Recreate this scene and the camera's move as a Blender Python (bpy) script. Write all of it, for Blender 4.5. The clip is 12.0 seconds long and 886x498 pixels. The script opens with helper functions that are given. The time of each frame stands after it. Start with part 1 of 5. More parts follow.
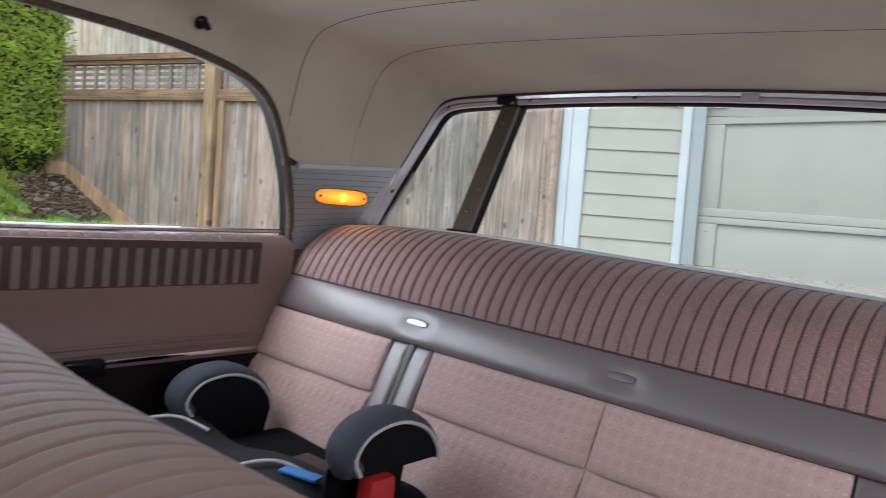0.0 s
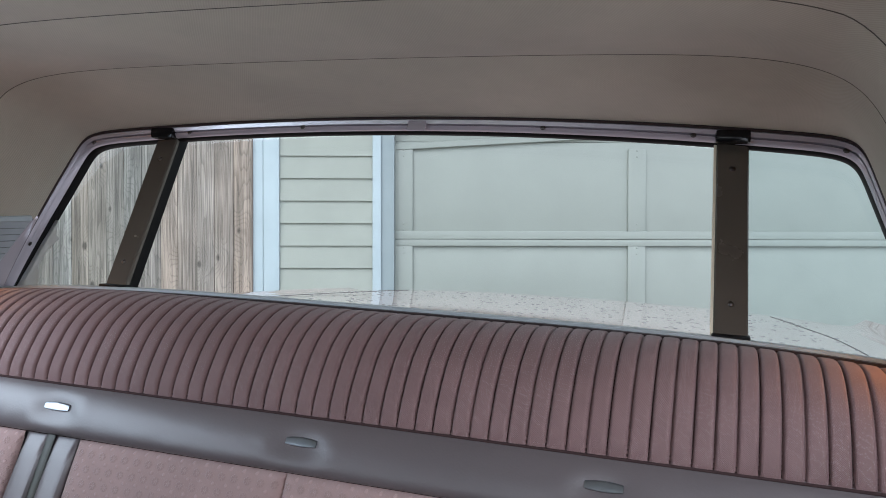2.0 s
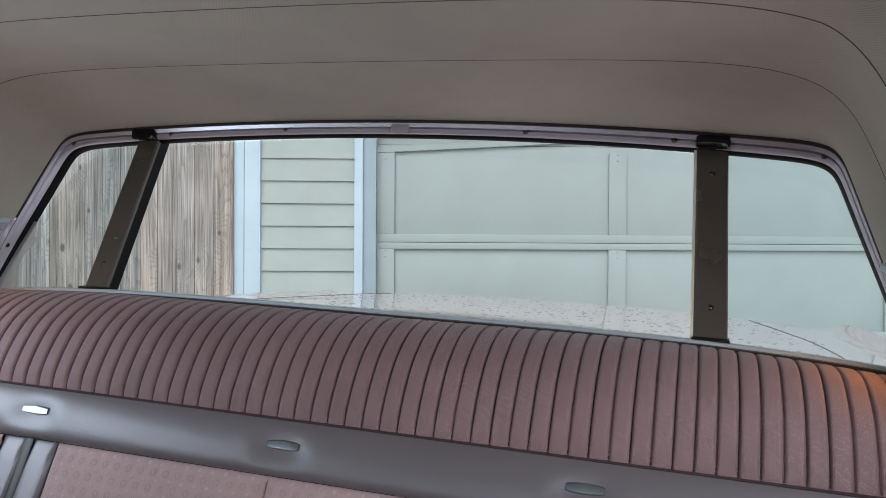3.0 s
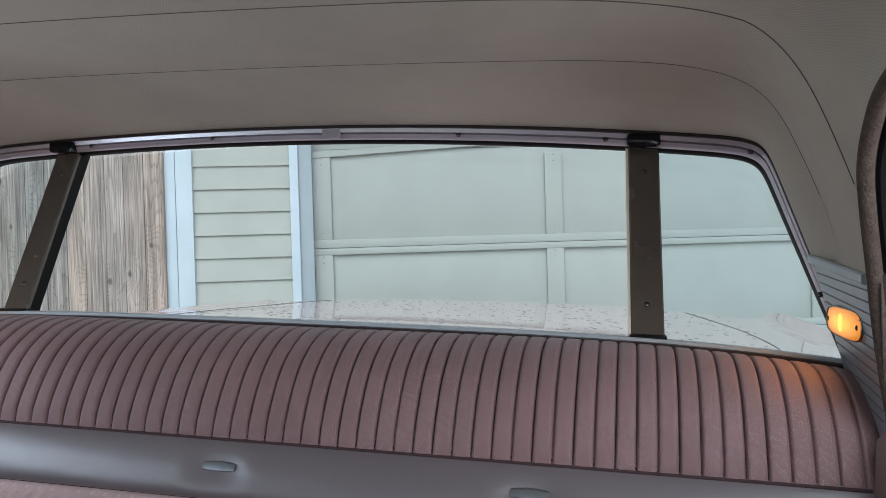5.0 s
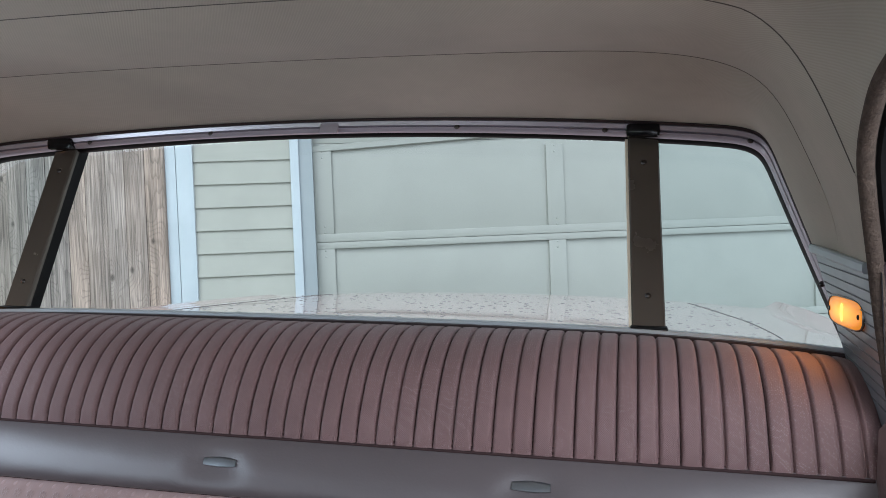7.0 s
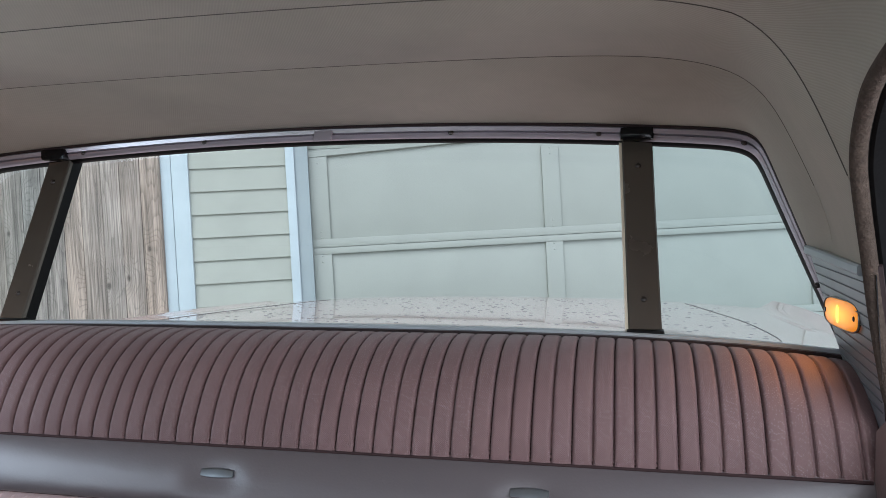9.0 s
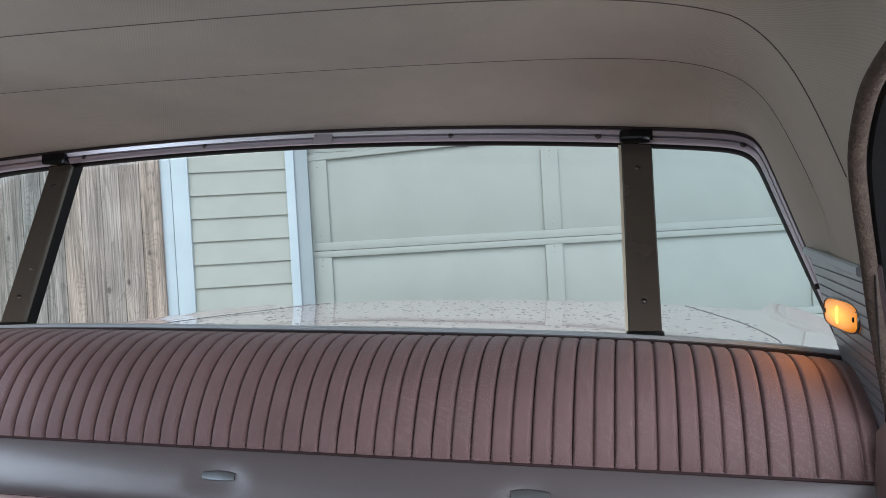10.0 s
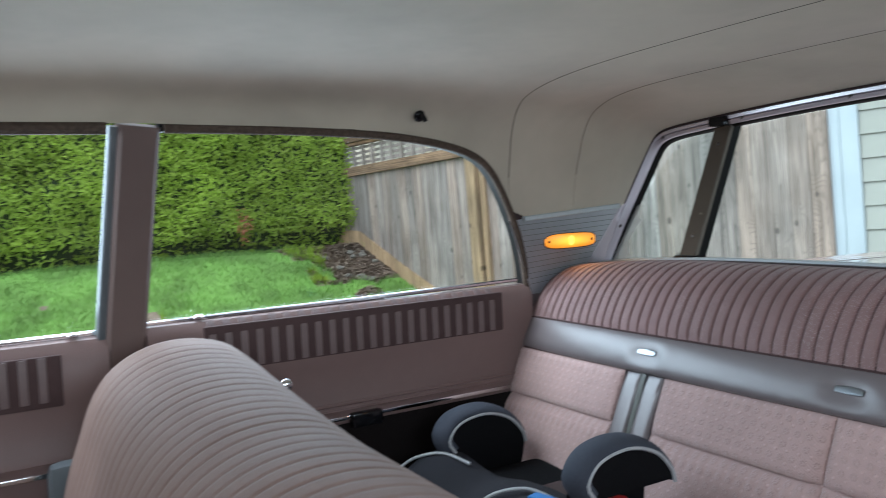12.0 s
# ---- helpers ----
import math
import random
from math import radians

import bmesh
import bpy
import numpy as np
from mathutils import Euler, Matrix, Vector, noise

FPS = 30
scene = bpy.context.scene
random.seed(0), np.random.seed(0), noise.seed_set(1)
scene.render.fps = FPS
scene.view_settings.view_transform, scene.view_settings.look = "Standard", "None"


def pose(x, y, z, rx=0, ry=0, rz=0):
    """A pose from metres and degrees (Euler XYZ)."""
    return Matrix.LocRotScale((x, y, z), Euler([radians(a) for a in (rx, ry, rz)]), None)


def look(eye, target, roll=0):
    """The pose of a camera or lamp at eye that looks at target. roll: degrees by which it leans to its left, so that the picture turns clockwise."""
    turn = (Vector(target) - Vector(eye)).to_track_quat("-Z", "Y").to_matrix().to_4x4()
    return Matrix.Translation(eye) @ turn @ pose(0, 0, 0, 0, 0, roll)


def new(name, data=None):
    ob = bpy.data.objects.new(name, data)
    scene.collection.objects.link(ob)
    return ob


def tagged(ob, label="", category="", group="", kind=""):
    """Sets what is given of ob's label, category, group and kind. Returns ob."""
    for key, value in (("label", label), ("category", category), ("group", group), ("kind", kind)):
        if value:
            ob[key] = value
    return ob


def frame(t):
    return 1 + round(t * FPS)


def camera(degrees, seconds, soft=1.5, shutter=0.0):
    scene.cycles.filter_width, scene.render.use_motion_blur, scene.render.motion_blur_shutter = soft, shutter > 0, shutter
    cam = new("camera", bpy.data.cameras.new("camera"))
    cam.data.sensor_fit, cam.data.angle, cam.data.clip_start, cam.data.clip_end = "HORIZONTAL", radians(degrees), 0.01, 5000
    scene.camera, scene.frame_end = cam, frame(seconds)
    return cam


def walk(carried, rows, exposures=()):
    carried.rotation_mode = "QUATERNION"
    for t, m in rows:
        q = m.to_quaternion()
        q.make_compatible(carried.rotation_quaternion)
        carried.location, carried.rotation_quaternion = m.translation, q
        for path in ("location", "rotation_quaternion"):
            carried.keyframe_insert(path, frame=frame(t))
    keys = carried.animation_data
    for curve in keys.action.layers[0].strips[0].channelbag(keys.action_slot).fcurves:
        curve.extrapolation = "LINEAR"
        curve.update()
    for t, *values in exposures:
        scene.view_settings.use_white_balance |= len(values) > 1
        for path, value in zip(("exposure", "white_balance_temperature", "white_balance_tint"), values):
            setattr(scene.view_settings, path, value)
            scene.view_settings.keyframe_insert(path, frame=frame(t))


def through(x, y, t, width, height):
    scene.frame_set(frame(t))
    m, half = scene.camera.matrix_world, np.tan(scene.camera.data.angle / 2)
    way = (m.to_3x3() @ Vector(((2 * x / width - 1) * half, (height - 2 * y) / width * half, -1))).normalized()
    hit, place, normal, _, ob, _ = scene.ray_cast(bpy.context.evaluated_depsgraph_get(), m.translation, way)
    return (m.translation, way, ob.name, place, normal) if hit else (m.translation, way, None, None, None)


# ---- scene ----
EXPOSURES = [(0.0, 1.76, 6400, 15), (1.0, 1.6, 5950, 10.5), (10.7, 1.6, 5950, 10.5), (11.4, 1.55, 5900, 8), (12.0, 1.84, 5800, 4)]
cam = camera(58.56, 12.0, soft=0.42, shutter=0.26)
# the car leans a little against the upright house: its own axes (x across, y to its tail, z up) lie in the world by CAR
GARAGE_TURN = 20.08
CAR = (Matrix.Translation((0, 1.0, 0.5)) @ Matrix.Rotation(radians(2.72), 4, Vector((-math.sin(radians(GARAGE_TURN)), math.cos(radians(GARAGE_TURN)), 0)))
       @ Matrix.Translation((0, -1.0, -0.5)))
# seconds, place in the car's axes, yaw to the left of the car's tail, pitch, roll
ROWS = [
    (0, 0.4848, 0.1159, 1.1308, 39.217, -4.622, 6.681),
    (0.2, 0.4829, 0.1529, 1.1417, 34.986, -3.938, 5.633),
    (0.5, 0.4785, 0.2152, 1.1558, 25.604, -2.627, 4.265),
    (1, 0.4776, 0.2468, 1.1609, 20.624, -1.561, 2.727),
    (1.5, 0.4727, 0.2492, 1.1565, 19.696, -1.143, 2.832),
    (2, 0.4739, 0.2559, 1.1567, 18.793, -0.963, 2.830),
    (2.5, 0.4730, 0.2530, 1.1560, 18.104, -0.849, 2.952),
    (3, 0.4727, 0.2527, 1.1564, 17.453, -0.661, 3.057),
    (3.2, 0.4752, 0.2555, 1.1600, 17.417, -0.861, 3.049),
    (4.8, 0.4741, 0.2691, 1.1619, 13.184, -0.328, 0.918),
    (5, 0.4744, 0.2699, 1.1614, 13.165, -0.342, 0.996),
    (5.5, 0.4760, 0.2724, 1.1620, 13.507, -0.519, 1.048),
    (6, 0.4781, 0.2745, 1.1604, 13.550, -0.737, 0.784),
    (6.5, 0.4777, 0.2729, 1.1622, 13.358, -0.812, 0.504),
    (7, 0.4783, 0.2752, 1.1624, 13.369, -0.890, 0.388),
    (9, 0.4808, 0.2770, 1.1675, 13.182, -0.698, -0.426),
    (9.5, 0.4797, 0.2746, 1.1675, 13.112, -0.594, -0.612),
    (10, 0.4806, 0.2745, 1.1664, 13.158, -0.456, -0.607),
    (10.5, 0.4805, 0.2699, 1.1661, 13.285, -0.425, -0.720),
    (10.8, 0.4800, 0.2588, 1.1672, 14.105, -0.510, -0.924),
    (11, 0.4912, 0.2167, 1.1665, 20.746, -0.721, -0.959),
    (11.2, 0.5090, 0.1952, 1.1615, 28.659, -1.327, -1.328),
    (11.5, 0.5688, 0.1454, 1.1745, 40.963, -2.250, -1.926),
    (11.8, 0.6117, 0.1188, 1.1849, 53.779, -2.850, -2.686),
    (12, 0.6487, 0.1109, 1.1766, 59.581, -3.334, -2.719),
]
walk(cam, [(t, CAR @ pose(x, y, z, 0, 0, yaw) @ pose(0, 0, 0, 90 + pitch) @ pose(0, 0, 0, 0, 0, roll)) for t, x, y, z, yaw, pitch, roll in ROWS],
     exposures=EXPOSURES)

# ---- world, sun, exposure ----
world = bpy.data.worlds.new("world")
scene.world = world
world.use_nodes = True
wn = world.node_tree.nodes
wl = world.node_tree.links
sky = wn.new("ShaderNodeTexSky")
sky.sky_type = "NISHITA"
sky.sun_disc = False
sky.sun_elevation, sky.sun_rotation = radians(49), radians(194)
sky.air_density, sky.dust_density = 1.0, 3.0
pale = wn.new("ShaderNodeHueSaturation")
pale.inputs["Saturation"].default_value = 0.55
wl.new(sky.outputs[0], pale.inputs["Color"])
# a thick even cloud cover lies over most of the sky
cloud = wn.new("ShaderNodeMix")
cloud.data_type = "RGBA"
cloud.inputs["Factor"].default_value = 0.65
cloud.inputs["B"].default_value = (6.2, 6.5, 6.8, 1)
wl.new(pale.outputs[0], cloud.inputs["A"])
wl.new(cloud.outputs["Result"], wn["Background"].inputs["Color"])
wn["Background"].inputs["Strength"].default_value = 0.126

sun = new("sun", bpy.data.lights.new("sun", "SUN"))
sun.data.energy, sun.data.angle, sun.data.color = 0.55, radians(45), (0.97, 0.98, 1.0)
sun.matrix_world = look((-1.8, -7.0, 8.5), (0, 0, 0))


# added area lamp in the windscreen's opening, a fill standing in for sky light
screen = new("windscreen_fill", bpy.data.lights.new("windscreen_fill", "AREA"))
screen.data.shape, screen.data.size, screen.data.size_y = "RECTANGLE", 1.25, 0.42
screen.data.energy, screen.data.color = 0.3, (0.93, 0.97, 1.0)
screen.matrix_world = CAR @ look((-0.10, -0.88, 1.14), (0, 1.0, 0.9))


# added area lamps outside the side windows, fills standing in for sky light
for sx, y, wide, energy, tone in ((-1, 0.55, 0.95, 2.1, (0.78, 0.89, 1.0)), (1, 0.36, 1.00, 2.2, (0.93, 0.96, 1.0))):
    pane_light = new("side_window_fill", bpy.data.lights.new("side_window_fill", "AREA"))
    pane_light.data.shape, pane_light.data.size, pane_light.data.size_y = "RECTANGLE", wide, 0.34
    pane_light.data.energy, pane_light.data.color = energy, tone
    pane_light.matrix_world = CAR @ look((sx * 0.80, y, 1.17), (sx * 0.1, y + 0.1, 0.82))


# ---- materials ----
def mat(name, colour, other=None, scale=20.0, rough=0.6, metal=0.0, bump=0.0, bump_scale=200.0, stain=0.0, coat=0.0, coat_rough=0.08, spread=0.0, sheen=0.0, spec=0.5):
    """A surface of two colours mixed by fine grain, with large soft stains, roughness that varies and a fine relief."""
    m = bpy.data.materials.new(name)
    m.use_nodes = True
    n, l = m.node_tree.nodes, m.node_tree.links
    bs = n["Principled BSDF"]
    bs.inputs["Metallic"].default_value = metal
    bs.inputs["Coat Weight"].default_value = coat
    bs.inputs["Specular IOR Level"].default_value = spec
    bs.inputs["Coat Roughness"].default_value = coat_rough
    bs.inputs["Sheen Weight"].default_value = sheen
    tc = n.new("ShaderNodeTexCoord")
    fine = n.new("ShaderNodeTexNoise")
    fine.inputs["Scale"].default_value, fine.inputs["Detail"].default_value = scale, 6
    l.new(tc.outputs["Object"], fine.inputs["Vector"])
    mix = n.new("ShaderNodeMix")
    mix.data_type = "RGBA"
    other = other or tuple(c * 0.8 for c in colour)
    mix.inputs["A"].default_value, mix.inputs["B"].default_value = (*colour, 1), (*other, 1)
    l.new(fine.outputs[0], mix.inputs["Factor"])
    col = mix.outputs["Result"]
    if stain:
        big = n.new("ShaderNodeTexNoise")
        big.inputs["Scale"].default_value, big.inputs["Detail"].default_value = 3.1, 3
        l.new(tc.outputs["Object"], big.inputs["Vector"])
        ramp = n.new("ShaderNodeMapRange")
        ramp.inputs["From Min"].default_value, ramp.inputs["From Max"].default_value = 0.35, 0.7
        ramp.inputs["To Min"].default_value, ramp.inputs["To Max"].default_value = 1 + stain * 0.4, 1 - stain
        l.new(big.outputs[0], ramp.inputs["Value"])
        mul = n.new("ShaderNodeVectorMath")
        mul.operation = "SCALE"
        l.new(col, mul.inputs[0])
        l.new(ramp.outputs[0], mul.inputs["Scale"])
        col = mul.outputs[0]
    if spread:
        info = n.new("ShaderNodeObjectInfo")
        rr = n.new("ShaderNodeMapRange")
        rr.inputs["To Min"].default_value, rr.inputs["To Max"].default_value = 1 - spread, 1 + spread
        l.new(info.outputs["Random"], rr.inputs["Value"])
        mul2 = n.new("ShaderNodeVectorMath")
        mul2.operation = "SCALE"
        l.new(col, mul2.inputs[0])
        l.new(rr.outputs[0], mul2.inputs["Scale"])
        col = mul2.outputs[0]
    l.new(col, bs.inputs["Base Color"])
    ro = n.new("ShaderNodeMapRange")
    ro.inputs["To Min"].default_value, ro.inputs["To Max"].default_value = max(rough - 0.04, 0.02), min(rough + 0.04, 1)
    l.new(fine.outputs[0], ro.inputs["Value"])
    l.new(ro.outputs[0], bs.inputs["Roughness"])
    if bump:
        bn = n.new("ShaderNodeTexNoise")
        bn.inputs["Scale"].default_value, bn.inputs["Detail"].default_value = bump_scale, 3
        l.new(tc.outputs["Object"], bn.inputs["Vector"])
        b = n.new("ShaderNodeBump")
        b.inputs["Strength"].default_value, b.inputs["Distance"].default_value = bump, 0.002
        l.new(bn.outputs[0], b.inputs["Height"])
        l.new(b.outputs[0], bs.inputs["Normal"])
    return m


def woven(name, colour, other, pitch, rough=0.75, depth=0.4, glint=0.0, sheen=0.3, plan=False, spec=0.5):
    """Cloth: a fine diagonal weave, with raised dots or pale flecks where asked."""
    m = mat(name, colour, other, 35, rough, stain=0.18, sheen=sheen, spec=spec)
    n, l = m.node_tree.nodes, m.node_tree.links
    bs = n["Principled BSDF"]
    tc = n.new("ShaderNodeTexCoord")
    wave = n.new("ShaderNodeTexWave")
    wave.bands_direction = "X" if plan else "DIAGONAL"
    wave.inputs["Scale"].default_value = 0.31 / pitch
    wave.inputs["Distortion"].default_value = 0.6
    if plan:
        turned = n.new("ShaderNodeMapping")
        turned.inputs["Rotation"].default_value = (0, 0, radians(32))
        turned.inputs["Scale"].default_value = (1, 1, 0)
        l.new(tc.outputs["UV"], turned.inputs["Vector"])
        l.new(turned.outputs[0], wave.inputs["Vector"])
        wave.inputs["Distortion"].default_value = 0.0
    else:
        l.new(tc.outputs["Object"], wave.inputs["Vector"])
    height = wave.outputs["Fac"]
    if not plan:
        flip = n.new("ShaderNodeMapping")
        flip.inputs["Scale"].default_value = (-1, 1, 1)
        l.new(tc.outputs["Object"], flip.inputs["Vector"])
        weft = n.new("ShaderNodeTexWave")
        weft.bands_direction = "DIAGONAL"
        weft.inputs["Scale"].default_value = 0.31 / pitch
        l.new(flip.outputs[0], weft.inputs["Vector"])
        cross = n.new("ShaderNodeMath")
        cross.operation = "MULTIPLY"
        l.new(wave.outputs["Fac"], cross.inputs[0])
        l.new(weft.outputs["Fac"], cross.inputs[1])
        height = cross.outputs[0]
    if glint > 0.2 or plan:
        shade = n.new("ShaderNodeMapRange")
        shade.inputs["To Min"].default_value, shade.inputs["To Max"].default_value = (0.945, 1.03) if plan else (0.94, 1.10)
        l.new(height, shade.inputs["Value"])
        tone = n.new("ShaderNodeVectorMath")
        tone.operation = "SCALE"
        l.new(bs.inputs["Base Color"].links[0].from_socket, tone.inputs[0])
        l.new(shade.outputs[0], tone.inputs["Scale"])
        l.new(tone.outputs[0], bs.inputs["Base Color"])
    b = n.new("ShaderNodeBump")
    b.inputs["Strength"].default_value, b.inputs["Distance"].default_value = depth, 0.0015
    l.new(height, b.inputs["Height"])
    last = b
    # Pale flecks mixed into the base colour stand for glints of shiny threads.
    if glint:
        v2 = n.new("ShaderNodeTexVoronoi")
        v2.inputs["Scale"].default_value = 400
        v2.inputs["Randomness"].default_value = 0.5
        slant = n.new("ShaderNodeMapping")
        slant.inputs["Rotation"].default_value = (radians(20), radians(42), radians(10))
        l.new(tc.outputs["Object"], slant.inputs["Vector"])
        l.new(slant.outputs[0], v2.inputs["Vector"])
        lo = n.new("ShaderNodeMath")
        lo.operation = "LESS_THAN"
        lo.inputs[1].default_value = 0.22
        l.new(v2.outputs["Distance"], lo.inputs[0])
        patch = n.new("ShaderNodeTexNoise")
        patch.inputs["Scale"].default_value = 7
        l.new(tc.outputs["Object"], patch.inputs["Vector"])
        pr = n.new("ShaderNodeMapRange")
        pr.inputs["From Min"].default_value, pr.inputs["From Max"].default_value = 0.36, 0.54
        l.new(patch.outputs[0], pr.inputs["Value"])
        f = n.new("ShaderNodeMath")
        f.operation = "MULTIPLY"
        l.new(lo.outputs[0], f.inputs[0])
        l.new(pr.outputs[0], f.inputs[1])
        f2 = n.new("ShaderNodeMath")
        f2.operation = "MULTIPLY"
        f2.inputs[1].default_value = glint
        l.new(f.outputs[0], f2.inputs[0])
        mx = n.new("ShaderNodeMix")
        mx.data_type = "RGBA"
        src = bs.inputs["Base Color"].links[0].from_socket
        l.new(src, mx.inputs["A"])
        mx.inputs["B"].default_value = (0.62, 0.55, 0.54, 1)
        l.new(f2.outputs[0], mx.inputs["Factor"])
        l.new(mx.outputs["Result"], bs.inputs["Base Color"])
    l.new(last.outputs[0], bs.inputs["Normal"])
    return m


def rosettes(m, pitch):
    """Presses rows of small rosettes, with a raised dot between each four, into a cloth on an upright back."""
    n, l = m.node_tree.nodes, m.node_tree.links
    bs = n["Principled BSDF"]
    tc, apart = n.new("ShaderNodeTexCoord"), n.new("ShaderNodeSeparateXYZ")
    l.new(tc.outputs["Object"], apart.inputs[0])

    def calc(op, a, b=None, c=None):
        q = n.new("ShaderNodeMath")
        q.operation = op
        for k, v in enumerate((a, b, c)):
            if v is not None:
                if isinstance(v, (int, float)):
                    q.inputs[k].default_value = v
                else:
                    l.new(v, q.inputs[k])
        return q.outputs[0]

    def step(v, a, b):
        r = n.new("ShaderNodeMapRange")
        r.interpolation_type = "SMOOTHSTEP"
        r.inputs["From Min"].default_value, r.inputs["From Max"].default_value = a, b
        l.new(v, r.inputs["Value"])
        return r.outputs[0]

    def cell(shift):
        u = calc("SUBTRACT", calc("FRACT", calc("MULTIPLY_ADD", apart.outputs["X"], 1 / pitch, shift)), 0.5)
        v = calc("SUBTRACT", calc("FRACT", calc("MULTIPLY_ADD", apart.outputs["Z"], 1.085 / pitch, shift)), 0.5)
        return u, v, calc("SQRT", calc("ADD", calc("MULTIPLY", u, u), calc("MULTIPLY", v, v)))

    u, v, r = cell(0.0)
    petal = calc("MULTIPLY_ADD", calc("COSINE", calc("MULTIPLY", calc("ARCTAN2", v, u), 7.0)), 0.35, 0.65)
    flower = calc("MULTIPLY", calc("MULTIPLY", step(r, 0.08, 0.14), calc("SUBTRACT", 1.0, step(r, 0.24, 0.31))), petal)
    bud = calc("SUBTRACT", 1.0, step(r, 0.03, 0.07))
    dot = calc("SUBTRACT", 1.0, step(cell(0.5)[2], 0.06, 0.16))
    height = calc("ADD", calc("MAXIMUM", flower, bud), dot)
    b = n.new("ShaderNodeBump")
    b.inputs["Strength"].default_value, b.inputs["Distance"].default_value = 0.55, 0.0016
    l.new(height, b.inputs["Height"])
    l.new(bs.inputs["Normal"].links[0].from_socket, b.inputs["Normal"])
    l.new(b.outputs[0], bs.inputs["Normal"])
    # Base colour is paler on dots for sheen, darker in rosettes for groove shade.
    tone = n.new("ShaderNodeVectorMath")
    tone.operation = "SCALE"
    l.new(bs.inputs["Base Color"].links[0].from_socket, tone.inputs[0])
    l.new(calc("MULTIPLY_ADD", dot, 0.20, calc("MULTIPLY_ADD", flower, -0.12, 1.0)), tone.inputs["Scale"])
    l.new(tone.outputs[0], bs.inputs["Base Color"])
    return m


def wood(name, light, dark, spread=0.25, along="Z"):
    """Weathered boards: growth rings cut as long arches, fine fibres, knots, grey patches, a shade for each board."""
    m = mat(name, light, dark, 4, 0.85, spread=spread, stain=0.22)
    n, l = m.node_tree.nodes, m.node_tree.links
    bs = n["Principled BSDF"]
    tc = n.new("ShaderNodeTexCoord")
    info = n.new("ShaderNodeObjectInfo")
    shift = n.new("ShaderNodeVectorMath")
    shift.operation = "SCALE"
    shift.inputs[0].default_value = (7.3, 3.1, 11.7)
    l.new(info.outputs["Random"], shift.inputs["Scale"])
    add = n.new("ShaderNodeVectorMath")
    l.new(tc.outputs["Object"], add.inputs[0])
    l.new(shift.outputs[0], add.inputs[1])

    def along_grain(across, length):
        mp = n.new("ShaderNodeMapping")
        mp.inputs["Scale"].default_value = (across, across, length) if along == "Z" else (length, across, across)
        l.new(add.outputs[0], mp.inputs["Vector"])
        return mp.outputs[0]

    def ranged(socket, a, b, c, d, soft=False):
        r = n.new("ShaderNodeMapRange")
        if soft:
            r.interpolation_type = "SMOOTHSTEP"
        for key, v in zip(("From Min", "From Max", "To Min", "To Max"), (a, b, c, d)):
            r.inputs[key].default_value = v
        l.new(socket, r.inputs["Value"])
        return r.outputs[0]

    def times(a, b):
        q = n.new("ShaderNodeMath")
        q.operation = "MULTIPLY"
        l.new(a, q.inputs[0])
        l.new(b, q.inputs[1])
        return q.outputs[0]

    # knots
    kn = n.new("ShaderNodeTexVoronoi")
    kn.inputs["Scale"].default_value = 1.0
    kn.voronoi_dimensions = "2D"
    apart, face = n.new("ShaderNodeSeparateXYZ"), n.new("ShaderNodeCombineXYZ")
    l.new(along_grain(5.2, 3.2), apart.inputs[0])
    l.new(apart.outputs["X"], face.inputs["X"])
    l.new(apart.outputs["Z"], face.inputs["Y"])
    l.new(face.outputs[0], kn.inputs["Vector"])
    size = n.new("ShaderNodeMath")
    size.operation = "MULTIPLY_ADD"
    size.inputs[1].default_value = 0.11
    l.new(kn.outputs["Color"], size.inputs[0])
    l.new(kn.outputs["Distance"], size.inputs[2])
    knots = ranged(size.outputs[0], 0.05, 0.115, 0.38, 1.0, True)
    # growth rings: level lines of a slow field drawn out along the board, bent round the knots
    slow = n.new("ShaderNodeTexNoise")
    slow.inputs["Scale"].default_value, slow.inputs["Detail"].default_value = 1.0, 1.5
    l.new(along_grain(9.0, 0.5), slow.inputs["Vector"])
    bent = n.new("ShaderNodeMath")
    l.new(slow.outputs[0], bent.inputs[0])
    l.new(ranged(kn.outputs["Distance"], 0.0, 0.42, 0.16, 0.0, True), bent.inputs[1])
    many = n.new("ShaderNodeMath")
    many.operation = "MULTIPLY"
    many.inputs[1].default_value = 26.0
    l.new(bent.outputs[0], many.inputs[0])
    saw = n.new("ShaderNodeMath")
    saw.operation = "FRACT"
    l.new(many.outputs[0], saw.inputs[0])
    rings = ranged(saw.outputs[0], 0.60, 1.0, 1.03, 0.76, True)
    # fibres
    fibre = n.new("ShaderNodeTexNoise")
    fibre.inputs["Scale"].default_value, fibre.inputs["Detail"].default_value = 1.0, 8
    l.new(along_grain(170.0, 3.2), fibre.inputs["Vector"])
    fibres = ranged(fibre.outputs[0], 0.36, 0.62, 0.60, 1.18)
    # long weather streaks
    streak = n.new("ShaderNodeTexNoise")
    streak.inputs["Scale"].default_value, streak.inputs["Detail"].default_value = 1.0, 4
    l.new(along_grain(22.0, 1.4), streak.inputs["Vector"])
    streaks = ranged(streak.outputs[0], 0.33, 0.62, 0.62, 1.15)
    shade = times(times(rings, fibres), times(streaks, knots))
    # some boards have greyed, others stayed warm
    turn = n.new("ShaderNodeMath")
    turn.operation = "MULTIPLY"
    turn.inputs[1].default_value = 7.13
    l.new(info.outputs["Random"], turn.inputs[0])
    own = n.new("ShaderNodeMath")
    own.operation = "FRACT"
    l.new(turn.outputs[0], own.inputs[0])
    cast = n.new("ShaderNodeMix")
    cast.data_type = "RGBA"
